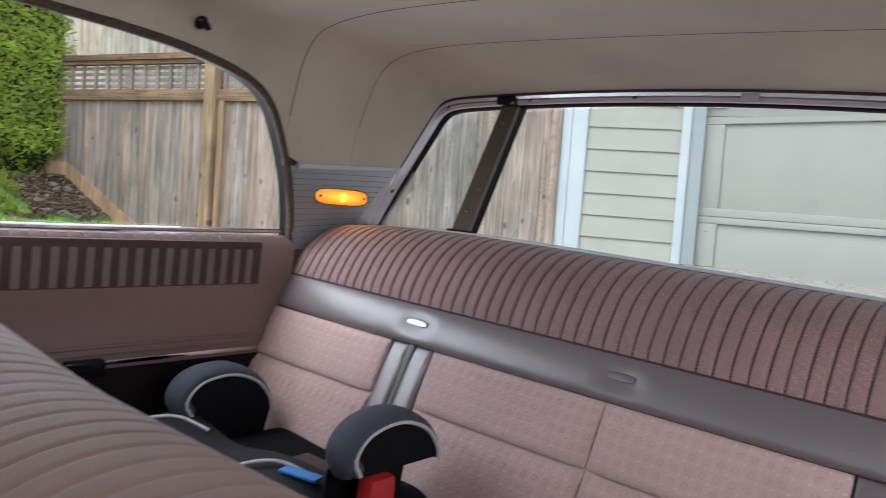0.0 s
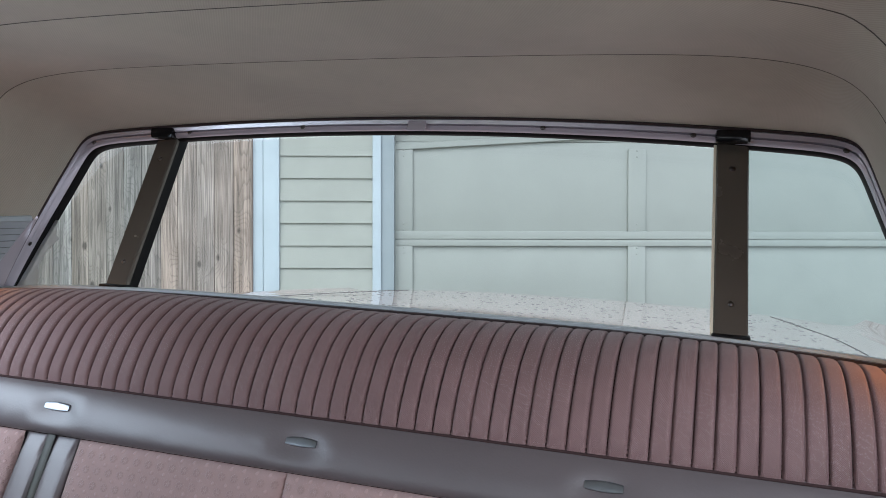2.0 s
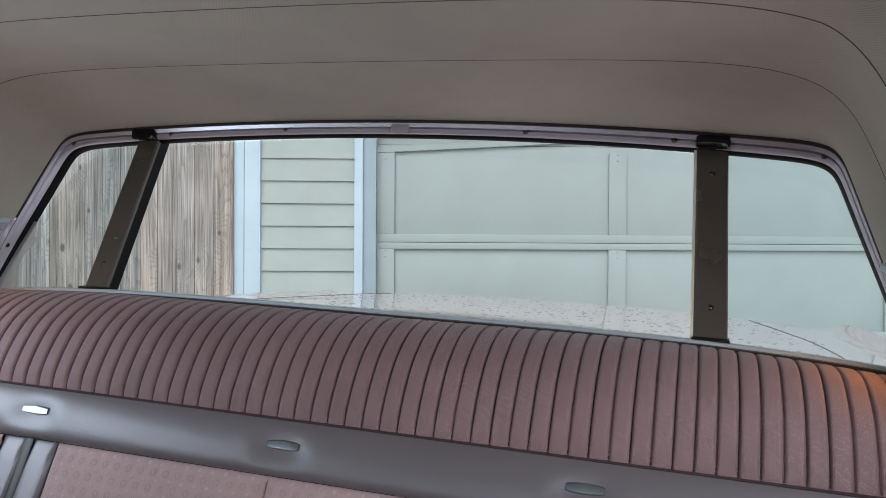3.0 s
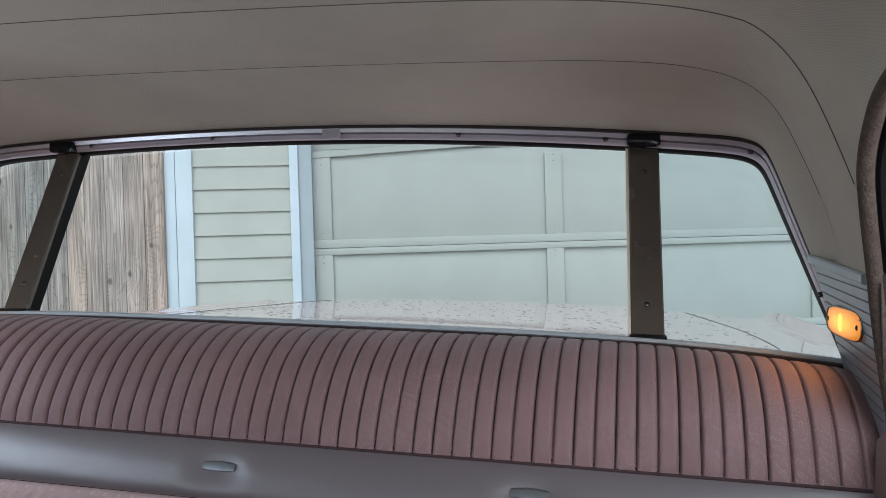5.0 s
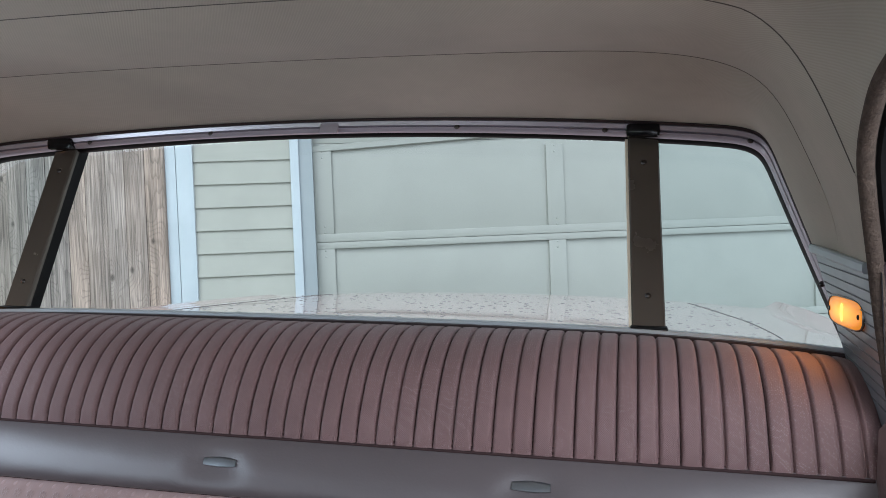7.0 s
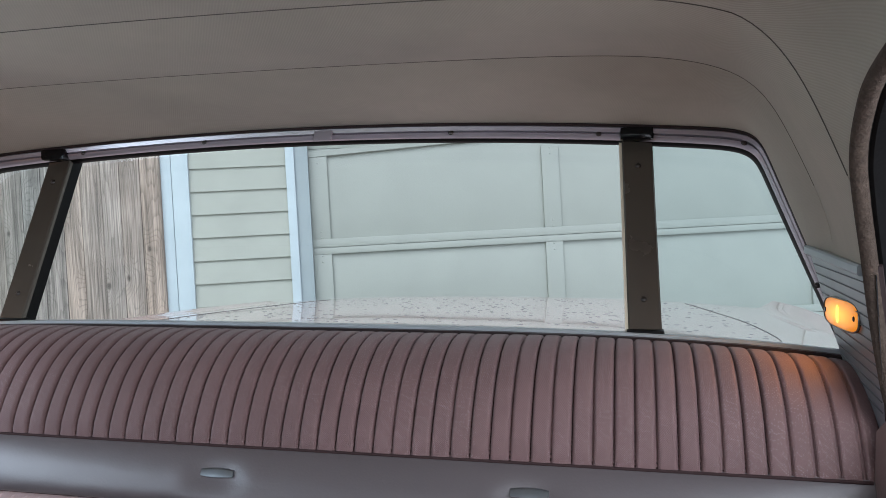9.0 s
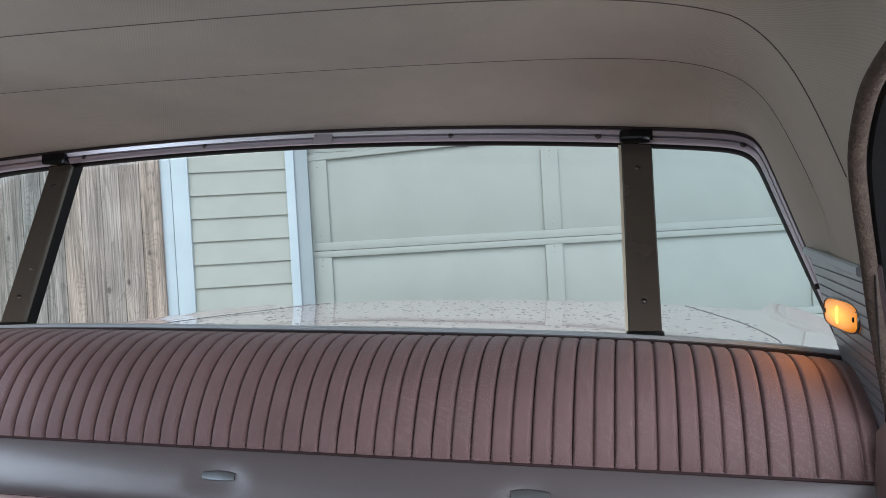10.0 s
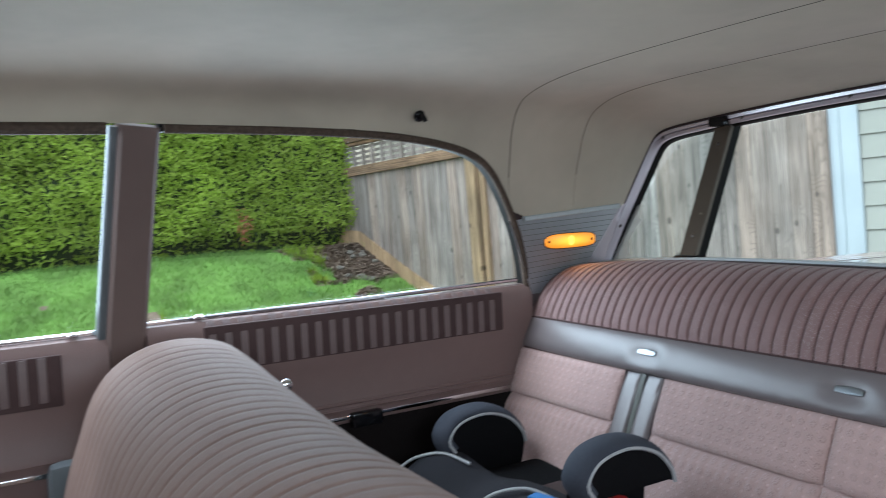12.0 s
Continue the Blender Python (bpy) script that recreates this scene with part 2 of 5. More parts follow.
    cast.inputs["A"].default_value, cast.inputs["B"].default_value = (0.95, 1.0, 1.02, 1), (1.06, 0.985, 0.91, 1)
    l.new(own.outputs[0], cast.inputs["Factor"])
    tinted = n.new("ShaderNodeVectorMath")
    tinted.operation = "MULTIPLY"
    l.new(bs.inputs["Base Color"].links[0].from_socket, tinted.inputs[0])
    l.new(cast.outputs["Result"], tinted.inputs[1])
    mul = n.new("ShaderNodeVectorMath")
    mul.operation = "SCALE"
    l.new(tinted.outputs[0], mul.inputs[0])
    l.new(shade, mul.inputs["Scale"])
    l.new(mul.outputs[0], bs.inputs["Base Color"])
    b = n.new("ShaderNodeBump")
    b.inputs["Strength"].default_value, b.inputs["Distance"].default_value = 0.5, 0.003
    l.new(times(rings, fibres), b.inputs["Height"])
    l.new(b.outputs[0], bs.inputs["Normal"])
    return m


def pane_glass(name, tint, gloss_rough=0.0):
    """A clear pane: it lets light straight through and mirrors by Fresnel."""
    m = bpy.data.materials.new(name)
    m.use_nodes = True
    n, l = m.node_tree.nodes, m.node_tree.links
    n.remove(n["Principled BSDF"])
    tr = n.new("ShaderNodeBsdfTransparent")
    tr.inputs["Color"].default_value = (*tint, 1)
    gl = n.new("ShaderNodeBsdfGlossy")
    gl.inputs["Roughness"].default_value = gloss_rough
    fr = n.new("ShaderNodeFresnel")
    fr.inputs["IOR"].default_value = 1.45
    mx = n.new("ShaderNodeMixShader")
    l.new(fr.outputs[0], mx.inputs[0])
    l.new(tr.outputs[0], mx.inputs[1])
    l.new(gl.outputs[0], mx.inputs[2])
    l.new(mx.outputs[0], n["Material Output"].inputs["Surface"])
    return m


def film_of(name, colour, clear):
    """A thin cloudy film."""
    m = mat(name, colour, None, 60, 0.5)
    n, l = m.node_tree.nodes, m.node_tree.links
    tr = n.new("ShaderNodeBsdfTransparent")
    mx = n.new("ShaderNodeMixShader")
    mx.inputs[0].default_value = clear
    l.new(n["Principled BSDF"].outputs[0], mx.inputs[1])
    l.new(tr.outputs[0], mx.inputs[2])
    l.new(mx.outputs[0], n["Material Output"].inputs["Surface"])
    return m


def glowing(name, colour, strength):
    m = mat(name, colour, colour, 60, 0.25)
    bs = m.node_tree.nodes["Principled BSDF"]
    bs.inputs["Emission Color"].default_value = (*colour, 1)
    bs.inputs["Emission Strength"].default_value = strength
    return m


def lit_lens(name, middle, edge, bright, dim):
    """A coloured lens; the glow from behind its middle, dimmer and deeper towards its rim, is painted into the
    emission.
    """
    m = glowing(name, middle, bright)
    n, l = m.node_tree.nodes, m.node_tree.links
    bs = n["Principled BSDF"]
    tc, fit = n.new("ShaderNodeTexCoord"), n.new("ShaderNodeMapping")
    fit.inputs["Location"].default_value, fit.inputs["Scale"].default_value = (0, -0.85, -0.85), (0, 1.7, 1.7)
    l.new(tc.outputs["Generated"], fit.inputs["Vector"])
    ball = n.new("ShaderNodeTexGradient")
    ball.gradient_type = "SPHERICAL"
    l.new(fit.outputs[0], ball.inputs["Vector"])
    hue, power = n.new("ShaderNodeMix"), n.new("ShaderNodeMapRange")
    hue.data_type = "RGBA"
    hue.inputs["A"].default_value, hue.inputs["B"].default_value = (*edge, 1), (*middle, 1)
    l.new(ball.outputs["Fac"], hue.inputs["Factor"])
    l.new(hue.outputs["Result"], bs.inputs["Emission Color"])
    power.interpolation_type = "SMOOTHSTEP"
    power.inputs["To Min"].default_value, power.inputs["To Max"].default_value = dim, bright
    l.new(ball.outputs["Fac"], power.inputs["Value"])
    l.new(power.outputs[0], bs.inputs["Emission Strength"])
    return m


def leafy(name, colour, other, scale, rough, through=0.45):
    """Thin leaves: some of the light passes through them."""
    m = mat(name, colour, other, scale, rough, stain=0.35, spec=0.3)
    n, l = m.node_tree.nodes, m.node_tree.links
    bs = n["Principled BSDF"]
    tr = n.new("ShaderNodeBsdfTranslucent")
    mx = n.new("ShaderNodeMixShader")
    mx.inputs[0].default_value = through
    l.new(bs.inputs["Base Color"].links[0].from_socket, tr.inputs["Color"])
    l.new(bs.outputs[0], mx.inputs[1])
    l.new(tr.outputs[0], mx.inputs[2])
    l.new(mx.outputs[0], n["Material Output"].inputs["Surface"])
    return m


HEADLINER = woven("headliner_cloth", (0.441, 0.394, 0.318), (0.397, 0.354, 0.285), 0.0029, 0.8, 0.15, sheen=0.1, plan=True)
CLOTH = woven("ribbed_cloth", (0.203, 0.117, 0.113), (0.156, 0.089, 0.086), 0.0012, 0.7, 0.3, glint=0.42, sheen=0.1)
QUILT = rosettes(woven("quilted_cloth", (0.405, 0.270, 0.252), (0.343, 0.226, 0.208), 0.0013, 0.75, 0.3, glint=0.15), 0.0182)
VINYL = mat("mauve_vinyl", (0.119, 0.099, 0.101), (0.107, 0.089, 0.091), 12, 0.42, bump=0.12, bump_scale=320, coat=0.55, coat_rough=0.36)
DOOR_VINYL = mat("door_vinyl", (0.165, 0.108, 0.10), (0.147, 0.096, 0.089), 30, 0.45, bump=0.2, bump_scale=500, spec=0.3)
DOOR_DARK = mat("dark_stripe_cloth", (0.072, 0.044, 0.043), (0.055, 0.033, 0.032), 60, 0.7, bump=0.4, bump_scale=800, spec=0.15)
DOOR_LIGHT = mat("pale_stripe", (0.145, 0.103, 0.100), (0.120, 0.085, 0.082), 60, 0.5, spec=0.3)
TAN_CLOTH = woven("front_seat_cloth", (0.172, 0.108, 0.088), (0.146, 0.090, 0.073), 0.0008, 0.75, 0.12, glint=0.08, sheen=0.04, spec=0.2)
CHROME = mat("chrome", (0.78, 0.78, 0.80), (0.70, 0.70, 0.72), 40, 0.12, metal=1.0)
GARNISH = mat("mauve_metal", (0.53, 0.485, 0.535), (0.48, 0.44, 0.485), 12, 0.25, metal=0.45)
BRONZE = mat("grey_bronze_paint", (0.115, 0.100, 0.083), (0.10, 0.087, 0.072), 18, 0.26, metal=0.4)
RUBBER = mat("black_rubber", (0.006, 0.006, 0.006), (0.010, 0.010, 0.010), 50, 0.6, bump=0.2, spec=0.15)
BLACK = mat("black_plastic", (0.004, 0.004, 0.005), (0.007, 0.007, 0.008), 60, 0.14, spec=0.25)
WELT = mat("brown_welt", (0.120, 0.088, 0.068), (0.030, 0.021, 0.016), 150, 0.85, bump=0.9, bump_scale=420, spec=0.2)
CARPET = mat("dark_carpet", (0.012, 0.009, 0.009), (0.006, 0.005, 0.005), 300, 0.95, bump=0.6, bump_scale=600, spec=0.1)
PILLAR = mat("pillar_paint", (0.128, 0.088, 0.079), (0.110, 0.076, 0.068), 20, 0.5, spec=0.18)
ALU = mat("brushed_aluminium", (0.36, 0.375, 0.40), (0.29, 0.30, 0.32), 30, 0.35, metal=0.6, stain=0.15)
FLANGE = mat("pale_flange", (0.42, 0.455, 0.475), (0.37, 0.40, 0.42), 30, 0.4, metal=0.1)
OLIVE = mat("olive_channel", (0.060, 0.062, 0.050), (0.045, 0.047, 0.038), 60, 0.5)
RIBLINE = mat("groove_grey", (0.16, 0.16, 0.165), (0.12, 0.12, 0.125), 40, 0.5)
FILM = film_of("cloudy_film", (0.55, 0.56, 0.55), 0.45)
STRIP = mat("dull_metal_strip", (0.095, 0.104, 0.112), (0.078, 0.086, 0.093), 30, 0.5, metal=0.1, spec=0.3)
GLEAM = mat("cream_gleam", (0.78, 0.70, 0.54), (0.66, 0.58, 0.44), 60, 0.4)
SEAM = mat("seam_thread", (0.12, 0.103, 0.086), (0.085, 0.072, 0.06), 80, 0.8)
REVEAL = mat("dark_brown_welt", (0.045, 0.031, 0.031), (0.03, 0.02, 0.02), 90, 0.5, spec=0.25)
GASKET = mat("matt_black_rubber", (0.003, 0.003, 0.003), (0.005, 0.005, 0.005), 50, 0.5, spec=0.1)
# The white trim's hue at about two thirds of its brightness.
JAMB = mat("darker_jamb_tone", (0.29, 0.325, 0.34), (0.26, 0.295, 0.31), 9, 0.5, stain=0.05)
BUTTON = mat("bright_button", (0.27, 0.29, 0.31), (0.24, 0.26, 0.28), 60, 0.30, metal=0.9)
WATER = mat("rain_water", (0.16, 0.16, 0.16), (0.12, 0.12, 0.12), 40, 0.08)
STEEL = mat("screw_steel", (0.16, 0.15, 0.15), (0.05, 0.045, 0.04), 200, 0.3, metal=1.0)
GLASS = pane_glass("window_glass", (0.87, 0.93, 0.91))
QUARTER_GLASS = pane_glass("quarter_glass", (0.76, 0.86, 0.85))
SIDE_GLASS = pane_glass("side_glass", (0.95, 0.97, 0.96))
PAINT = mat("pale_car_paint", (0.36, 0.252, 0.236), (0.335, 0.235, 0.22), 12, 0.25, coat=0.8, coat_rough=0.02)
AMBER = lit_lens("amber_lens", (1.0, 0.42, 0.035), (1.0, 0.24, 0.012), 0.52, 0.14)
HOT_SPOT = glowing("lens_hot_spot", (1.0, 0.46, 0.06), 0.62)
CHARCOAL = mat("charcoal_fabric", (0.016, 0.016, 0.021), (0.011, 0.011, 0.015), 260, 0.8, bump=0.5, bump_scale=900, spec=0.25)
GREY_FABRIC = mat("grey_fabric", (0.052, 0.058, 0.076), (0.040, 0.045, 0.060), 260, 0.85, bump=0.5, bump_scale=900, spec=0.25)
BLACK_FABRIC = mat("black_fabric", (0.007, 0.007, 0.008), (0.004, 0.004, 0.005), 260, 0.9, bump=0.5, bump_scale=900, spec=0.1)
PIPING = mat("white_piping", (0.42, 0.43, 0.44), (0.32, 0.33, 0.345), 90, 0.6)
RED = mat("red_plastic", (0.42, 0.025, 0.025), (0.34, 0.02, 0.02), 30, 0.35)
BLUE = mat("blue_label", (0.03, 0.19, 0.50), (0.02, 0.15, 0.42), 30, 0.5)
LID_GAP = mat("shut_line", (0.11, 0.105, 0.10), (0.08, 0.075, 0.07), 40, 0.7)
DOTTED = mat("dotted_stitching", (0.012, 0.007, 0.007), (0.17, 0.11, 0.105), 420, 0.9, spec=0.1)
STITCH = mat("dark_stitching", (0.060, 0.037, 0.036), (0.04, 0.024, 0.024), 300, 0.9, spec=0.1)
SIDING = mat("grey_green_siding", (0.36, 0.365, 0.325), (0.335, 0.34, 0.305), 8, 0.6, bump=0.15, bump_scale=120, stain=0.08)
TRIM_WHITE = mat("white_trim_paint", (0.45, 0.505, 0.545), (0.41, 0.465, 0.50), 9, 0.5, bump=0.1, bump_scale=90, stain=0.06)
DOOR_PAINT = mat("pale_grey_door_paint", (0.315, 0.325, 0.298), (0.30, 0.31, 0.283), 7, 0.45, bump=0.12, bump_scale=150, stain=0.05)
FENCE = wood("weathered_cedar", (0.345, 0.305, 0.285), (0.262, 0.205, 0.178), 0.13)
FENCE_PALE = wood("pale_planks", (0.50, 0.47, 0.40), (0.40, 0.37, 0.31), 0.1)
FENCE_TAN = wood("tan_cedar", (0.44, 0.31, 0.19), (0.34, 0.23, 0.13), 0.12)
RAIL_BROWN = wood("brown_cedar", (0.26, 0.165, 0.10), (0.17, 0.10, 0.06), 0.12, along="X")
CONCRETE = mat("driveway_concrete", (0.44, 0.43, 0.41), (0.33, 0.32, 0.305), 25, 0.9, bump=0.5, bump_scale=150, stain=0.2)
SOIL = mat("bark_mulch", (0.31, 0.235, 0.175), (0.14, 0.10, 0.072), 40, 0.95, bump=0.9, bump_scale=60, stain=0.3)
GRASS = mat("lawn_turf", (0.19, 0.35, 0.07), (0.13, 0.25, 0.045), 14, 0.8, stain=0.35)
BLADE = leafy("grass_blade", (0.275, 0.45, 0.115), (0.19, 0.335, 0.08), 5.0, 0.6, 0.4)
LEAF = leafy("hedge_leaf", (0.41, 0.54, 0.072), (0.22, 0.33, 0.043), 3.5, 0.6, 0.5)
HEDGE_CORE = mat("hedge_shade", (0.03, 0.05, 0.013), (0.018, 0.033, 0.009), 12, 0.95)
DEAD = mat("dead_foliage", (0.30, 0.11, 0.045), (0.20, 0.07, 0.03), 30, 0.8)
ROCK = mat("grey_rock", (0.19, 0.17, 0.145), (0.085, 0.075, 0.06), 30, 0.9, bump=0.8, bump_scale=60, stain=0.2)


# ---- mesh helpers ----
def smooth(me, angle=40):
    me.shade_smooth()
    me.set_sharp_from_angle(angle=radians(angle))


def facing(bm, way):
    """Turns all faces of a sheet towards that way."""
    bm.normal_update()
    if sum((f.normal.dot(Vector(way)) for f in bm.faces), 0.0) < 0:
        bmesh.ops.reverse_faces(bm, faces=bm.faces)
    me = bpy.data.meshes.new("sheet")
    bm.to_mesh(me)
    bm.free()
    me.shade_smooth()
    return me


def mesh_of(name, bm, material, sharp=40):
    me = bpy.data.meshes.new(name)
    bmesh.ops.recalc_face_normals(bm, faces=bm.faces)
    bm.to_mesh(me)
    bm.free()
    if material:
        me.materials.append(material)
    smooth(me, sharp)
    return me


def thing(name, base, label, category, group="", kind="", space=None):
    """An Empty at the base of a thing; its parts are built in the axes of that space."""
    ob = new(name)
    ob.empty_display_size = 0.05
    ob.matrix_basis = (CAR if space is None else space) @ Matrix.Translation(base)
    ob["base"] = base
    return tagged(ob, label, category, group, kind)


def part(name, bm, material, parent, label="", sharp=40):
    me = bm if isinstance(bm, bpy.types.Mesh) else mesh_of(name, bm, material, sharp)
    ob = new(name, me)
    ob.parent = parent
    if "base" in parent:
        ob.location = -Vector(parent["base"])
    if label:
        tagged(ob, label)
    return ob


def single(name, bm, material, label, category, kind="", group="", space=None, sharp=40):
    ob = new(name, mesh_of(name, bm, material, sharp))
    ob.matrix_basis = CAR if space is None else space
    return tagged(ob, label, category, group, kind)


def box(lo, hi, bevel=0.0, bm=None, turn=None):
    own = bmesh.new()
    bmesh.ops.create_cube(own, size=1)
    lo, hi = Vector(lo), Vector(hi)
    bmesh.ops.scale(own, vec=hi - lo, verts=own.verts)
    if bevel:
        bmesh.ops.bevel(own, geom=list(own.edges), offset=bevel, segments=2, affect="EDGES", profile=0.6)
    if turn:
        bmesh.ops.transform(own, matrix=turn, verts=own.verts)
    bmesh.ops.translate(own, vec=(lo + hi) / 2, verts=own.verts)
    if bm is None:
        return own
    join(bm, own)
    return bm


def join(bm, other):
    me = bpy.data.meshes.new("tmp")
    other.to_mesh(me)
    other.free()
    bm.from_mesh(me)
    bpy.data.meshes.remove(me)
    return bm


def loft(rows, closed=False, caps=False):
    """A skin over rows of points."""
    bm = bmesh.new()
    vs = [[bm.verts.new(p) for p in row] for row in rows]
    for a, b in zip(vs, vs[1:]):
        n = len(a)
        for i in range(n if closed else n - 1):
            j = (i + 1) % n
            bm.faces.new((a[i], a[j], b[j], b[i]))
    if caps and closed:
        bm.faces.new(vs[0])
        bm.faces.new(vs[-1])
    return bm


def sweep(path, section, up=Vector((0, 0, 1)), closed=False):
    """Carries a closed section (side, up) along a path; up may be one vector or one a point."""
    rows = []
    n = len(path)
    for i, p in enumerate(path):
        a = path[(i - 1) % n] if closed or i else path[0]
        b = path[(i + 1) % n] if closed or i < n - 1 else path[-1]
        t = (Vector(b) - Vector(a)).normalized()
        u0 = up[i] if isinstance(up, list) else up
        s = t.cross(u0).normalized()
        u = s.cross(t)
        rows.append([Vector(p) + s * x + u * y for x, y in section])
    if closed:
        rows.append(rows[0])
    bm = loft(rows, closed=True, caps=not closed)
    if closed:
        bmesh.ops.remove_doubles(bm, verts=bm.verts, dist=1e-6)
    return bm


def ring(rx, ry, n=10):
    return [(rx * math.cos(2 * math.pi * i / n), ry * math.sin(2 * math.pi * i / n)) for i in range(n)]


def rect(w, h, b=0.0):
    w, h = w / 2, h / 2
    if not b:
        return [(-w, -h), (w, -h), (w, h), (-w, h)]
    return [(-w + b, -h), (w - b, -h), (w, -h + b), (w, h - b), (w - b, h), (-w + b, h), (-w, h - b), (-w, -h + b)]


def spline(points, n):
    """n points evenly along a smooth curve through the given ones."""
    p = [Vector(q) for q in points]
    p = [2 * p[0] - p[1]] + p + [2 * p[-1] - p[-2]]
    fine = []
    for i in range(1, len(p) - 2):
        for k in range(24):
            t = k / 24
            a, b, c, d = p[i - 1:i + 3]
            fine.append(0.5 * (2 * b + (c - a) * t + (2 * a - 5 * b + 4 * c - d) * t * t + (3 * b - a - 3 * c + d) * t ** 3))
    fine.append(p[-2])
    run = [0.0]
    for a, b in zip(fine, fine[1:]):
        run.append(run[-1] + (b - a).length)
    out = []
    for k in range(n):
        s = run[-1] * k / (n - 1)
        i = min(max(int(np.searchsorted(run, s)) - 1, 0), len(fine) - 2)
        f = (s - run[i]) / max(run[i + 1] - run[i], 1e-9)
        out.append(fine[i].lerp(fine[i + 1], min(max(f, 0), 1)))
    return out


def screw(at, facing, r=0.0045):
    """A domed screw head with a slot, facing that way."""
    bm = bmesh.new()
    bmesh.ops.create_uvsphere(bm, u_segments=10, v_segments=6, radius=r)
    bmesh.ops.scale(bm, vec=(1, 1, 0.5), verts=bm.verts)
    m = Matrix.Translation(at) @ Vector(facing).to_track_quat("Z", "Y").to_matrix().to_4x4()
    bmesh.ops.transform(bm, matrix=m, verts=bm.verts)
    return bm


# ---- the car's headliner and its openings ----
def arch(yc, zc, ys, xs, zs, taper, power, n=41, crown=0.0):
    """Half a hoop from side to side: the middle at (0, yc, zc), the feet at (xs, ys, zs)."""
    half, m = [], (n - 1) // 2
    knee = 0.5 ** (1 / power)
    for i in range(m + 1):
        f = i / m
        if f < 0.62:
            sx = knee * (1 - (1 - f / 0.62) ** 1.9)
            v = (1 - sx ** power) ** (1 / power)
        else:
            v = knee * (1 - ((f - 0.62) / 0.38) ** 1.9)
            sx = (1 - v ** power) ** (1 / power)
        x = sx * (xs - taper * v)
        half.append(Vector((x, ys + (yc - ys) * v ** 1.2 - crown * x * x * v, zs + (zc - zs) * v - crown * x * x * v)))
    return [Vector((-p.x, p.y, p.z)) for p in half[:0:-1]] + half


FRAME_ARCH = (1.490, 1.352, 1.368, 0.765, 0.995, 0.108, 34.0)
SEAM_ONE = (1.2292, 1.3894, 1.2465, 0.709, 1.1547, 0.0897, 8.351)
SEAM_TWO = (1.0244, 1.4026, 1.0635, 0.681, 1.2463, 0.0761, 5.904)
FORWARD = [
    (0.945, 1.4065, 0.985, 0.668, 1.250, 0.045, 4.6),
    (0.86, 1.410, 0.87, 0.655, 1.297, 0.015, 3.6),
    (0.70, 1.415, 0.70, 0.650, 1.315, 0.0, 3.2),
    (0.35, 1.418, 0.35, 0.650, 1.322, 0.0, 3.0),
    (0.0, 1.415, 0.0, 0.650, 1.320, 0.0, 3.0),
    (-0.45, 1.403, -0.45, 0.645, 1.30, 0.0, 3.0),
    (-0.75, 1.37, -0.72, 0.63, 1.28, 0.0, 3.0),
]


def drawn_down(row, z):
    """The row with its feet drawn down to that height."""
    out = []
    for k, p in enumerate(row):
        near = max(0.0, 1 - min(k, len(row) - 1 - k) / 18)
        wall_x = math.copysign(0.700 + 0.040 * (p.y - 1.09), p.x)
        out.append(p + Vector(((wall_x - p.x) * near ** 4 * 0.9, 0, (z - row[0].z) * near ** 1.5)))
    return out


def between(a, b, f):
    return [p.lerp(q, f) for p, q in zip(a, b)]


frame_row = arch(*FRAME_ARCH, n=121, crown=0.079)
seam_one = arch(*SEAM_ONE, n=121, crown=0.030)
seam_two = arch(*SEAM_TWO, n=121, crown=0.042)
forward_rows = [arch(*h, n=121, crown=w) for h, w in zip(FORWARD, (0.02, 0.01) + (0.0,) * 5)]


def tucked(before, row, after):
    """A sewn seam: the cloth dips to the thread and rises again."""
    tuck = [p + Vector((p.x, 0, p.z - 0.9)).normalized() * 0.0030 for p in row]
    return [between(row, before, 0.20), between(row, before, 0.018), tuck, between(row, after, 0.018), between(row, after, 0.20)]


def filled(row, deep):
    """The padding under the cloth swells it inwards between two seams."""
    return [p - Vector((p.x, 0, p.z - 0.9)).normalized() * deep * min(1.0, min(k, len(row) - 1 - k) / 22) for k, p in enumerate(row)]


low = [drawn_down(between(seam_one, seam_two, f), z) for f, z in ((0.0, 1.144), (0.25, 1.142), (0.5, 1.140), (0.75, 1.138), (1.0, 1.156))]
cloth_rows = [frame_row, filled(between(frame_row, seam_one, 0.3), 0.003), filled(between(frame_row, seam_one, 0.6), 0.005)]
swell = [filled(row, deep) for row, deep in zip(low[1:4], (0.006, 0.008, 0.006))]
forward_rows[0] = filled(forward_rows[0], 0.004)
cloth_rows += tucked(cloth_rows[-1], low[0], swell[0]) + swell + tucked(swell[-1], low[4], forward_rows[0]) + forward_rows
hoop_rows = [frame_row, seam_one, seam_two] + forward_rows
ceiling = single("ceiling", loft(cloth_rows), HEADLINER, "taut beige cloth headliner with sewn seams", "headliner", "structure")
run = [0.0]
for a, b in zip(cloth_rows, cloth_rows[1:]):
    run.append(run[-1] + (b[60] - a[60]).length)
flat = []
for row, v in zip(cloth_rows, run):
    steps = [0.0]
    for a, b in zip(row, row[1:]):
        steps.append(steps[-1] + (b - a).length)
    flat += [(u - steps[60], v) for u in steps]
sheet_uv = ceiling.data.uv_layers.new(name="cloth")
for loop in ceiling.data.loops:
    sheet_uv.data[loop.index].uv = flat[loop.vertex_index]
for row in (low[0], low[4]):
    rim = [p + Vector((p.x, 0, p.z - 0.9)).normalized() * 0.0004 for p in row if p.z > 1.215]
    part("seam", sweep(rim, ring(0.0010, 0.0010, 6), Vector((0, 1, 0))), SEAM, ceiling)


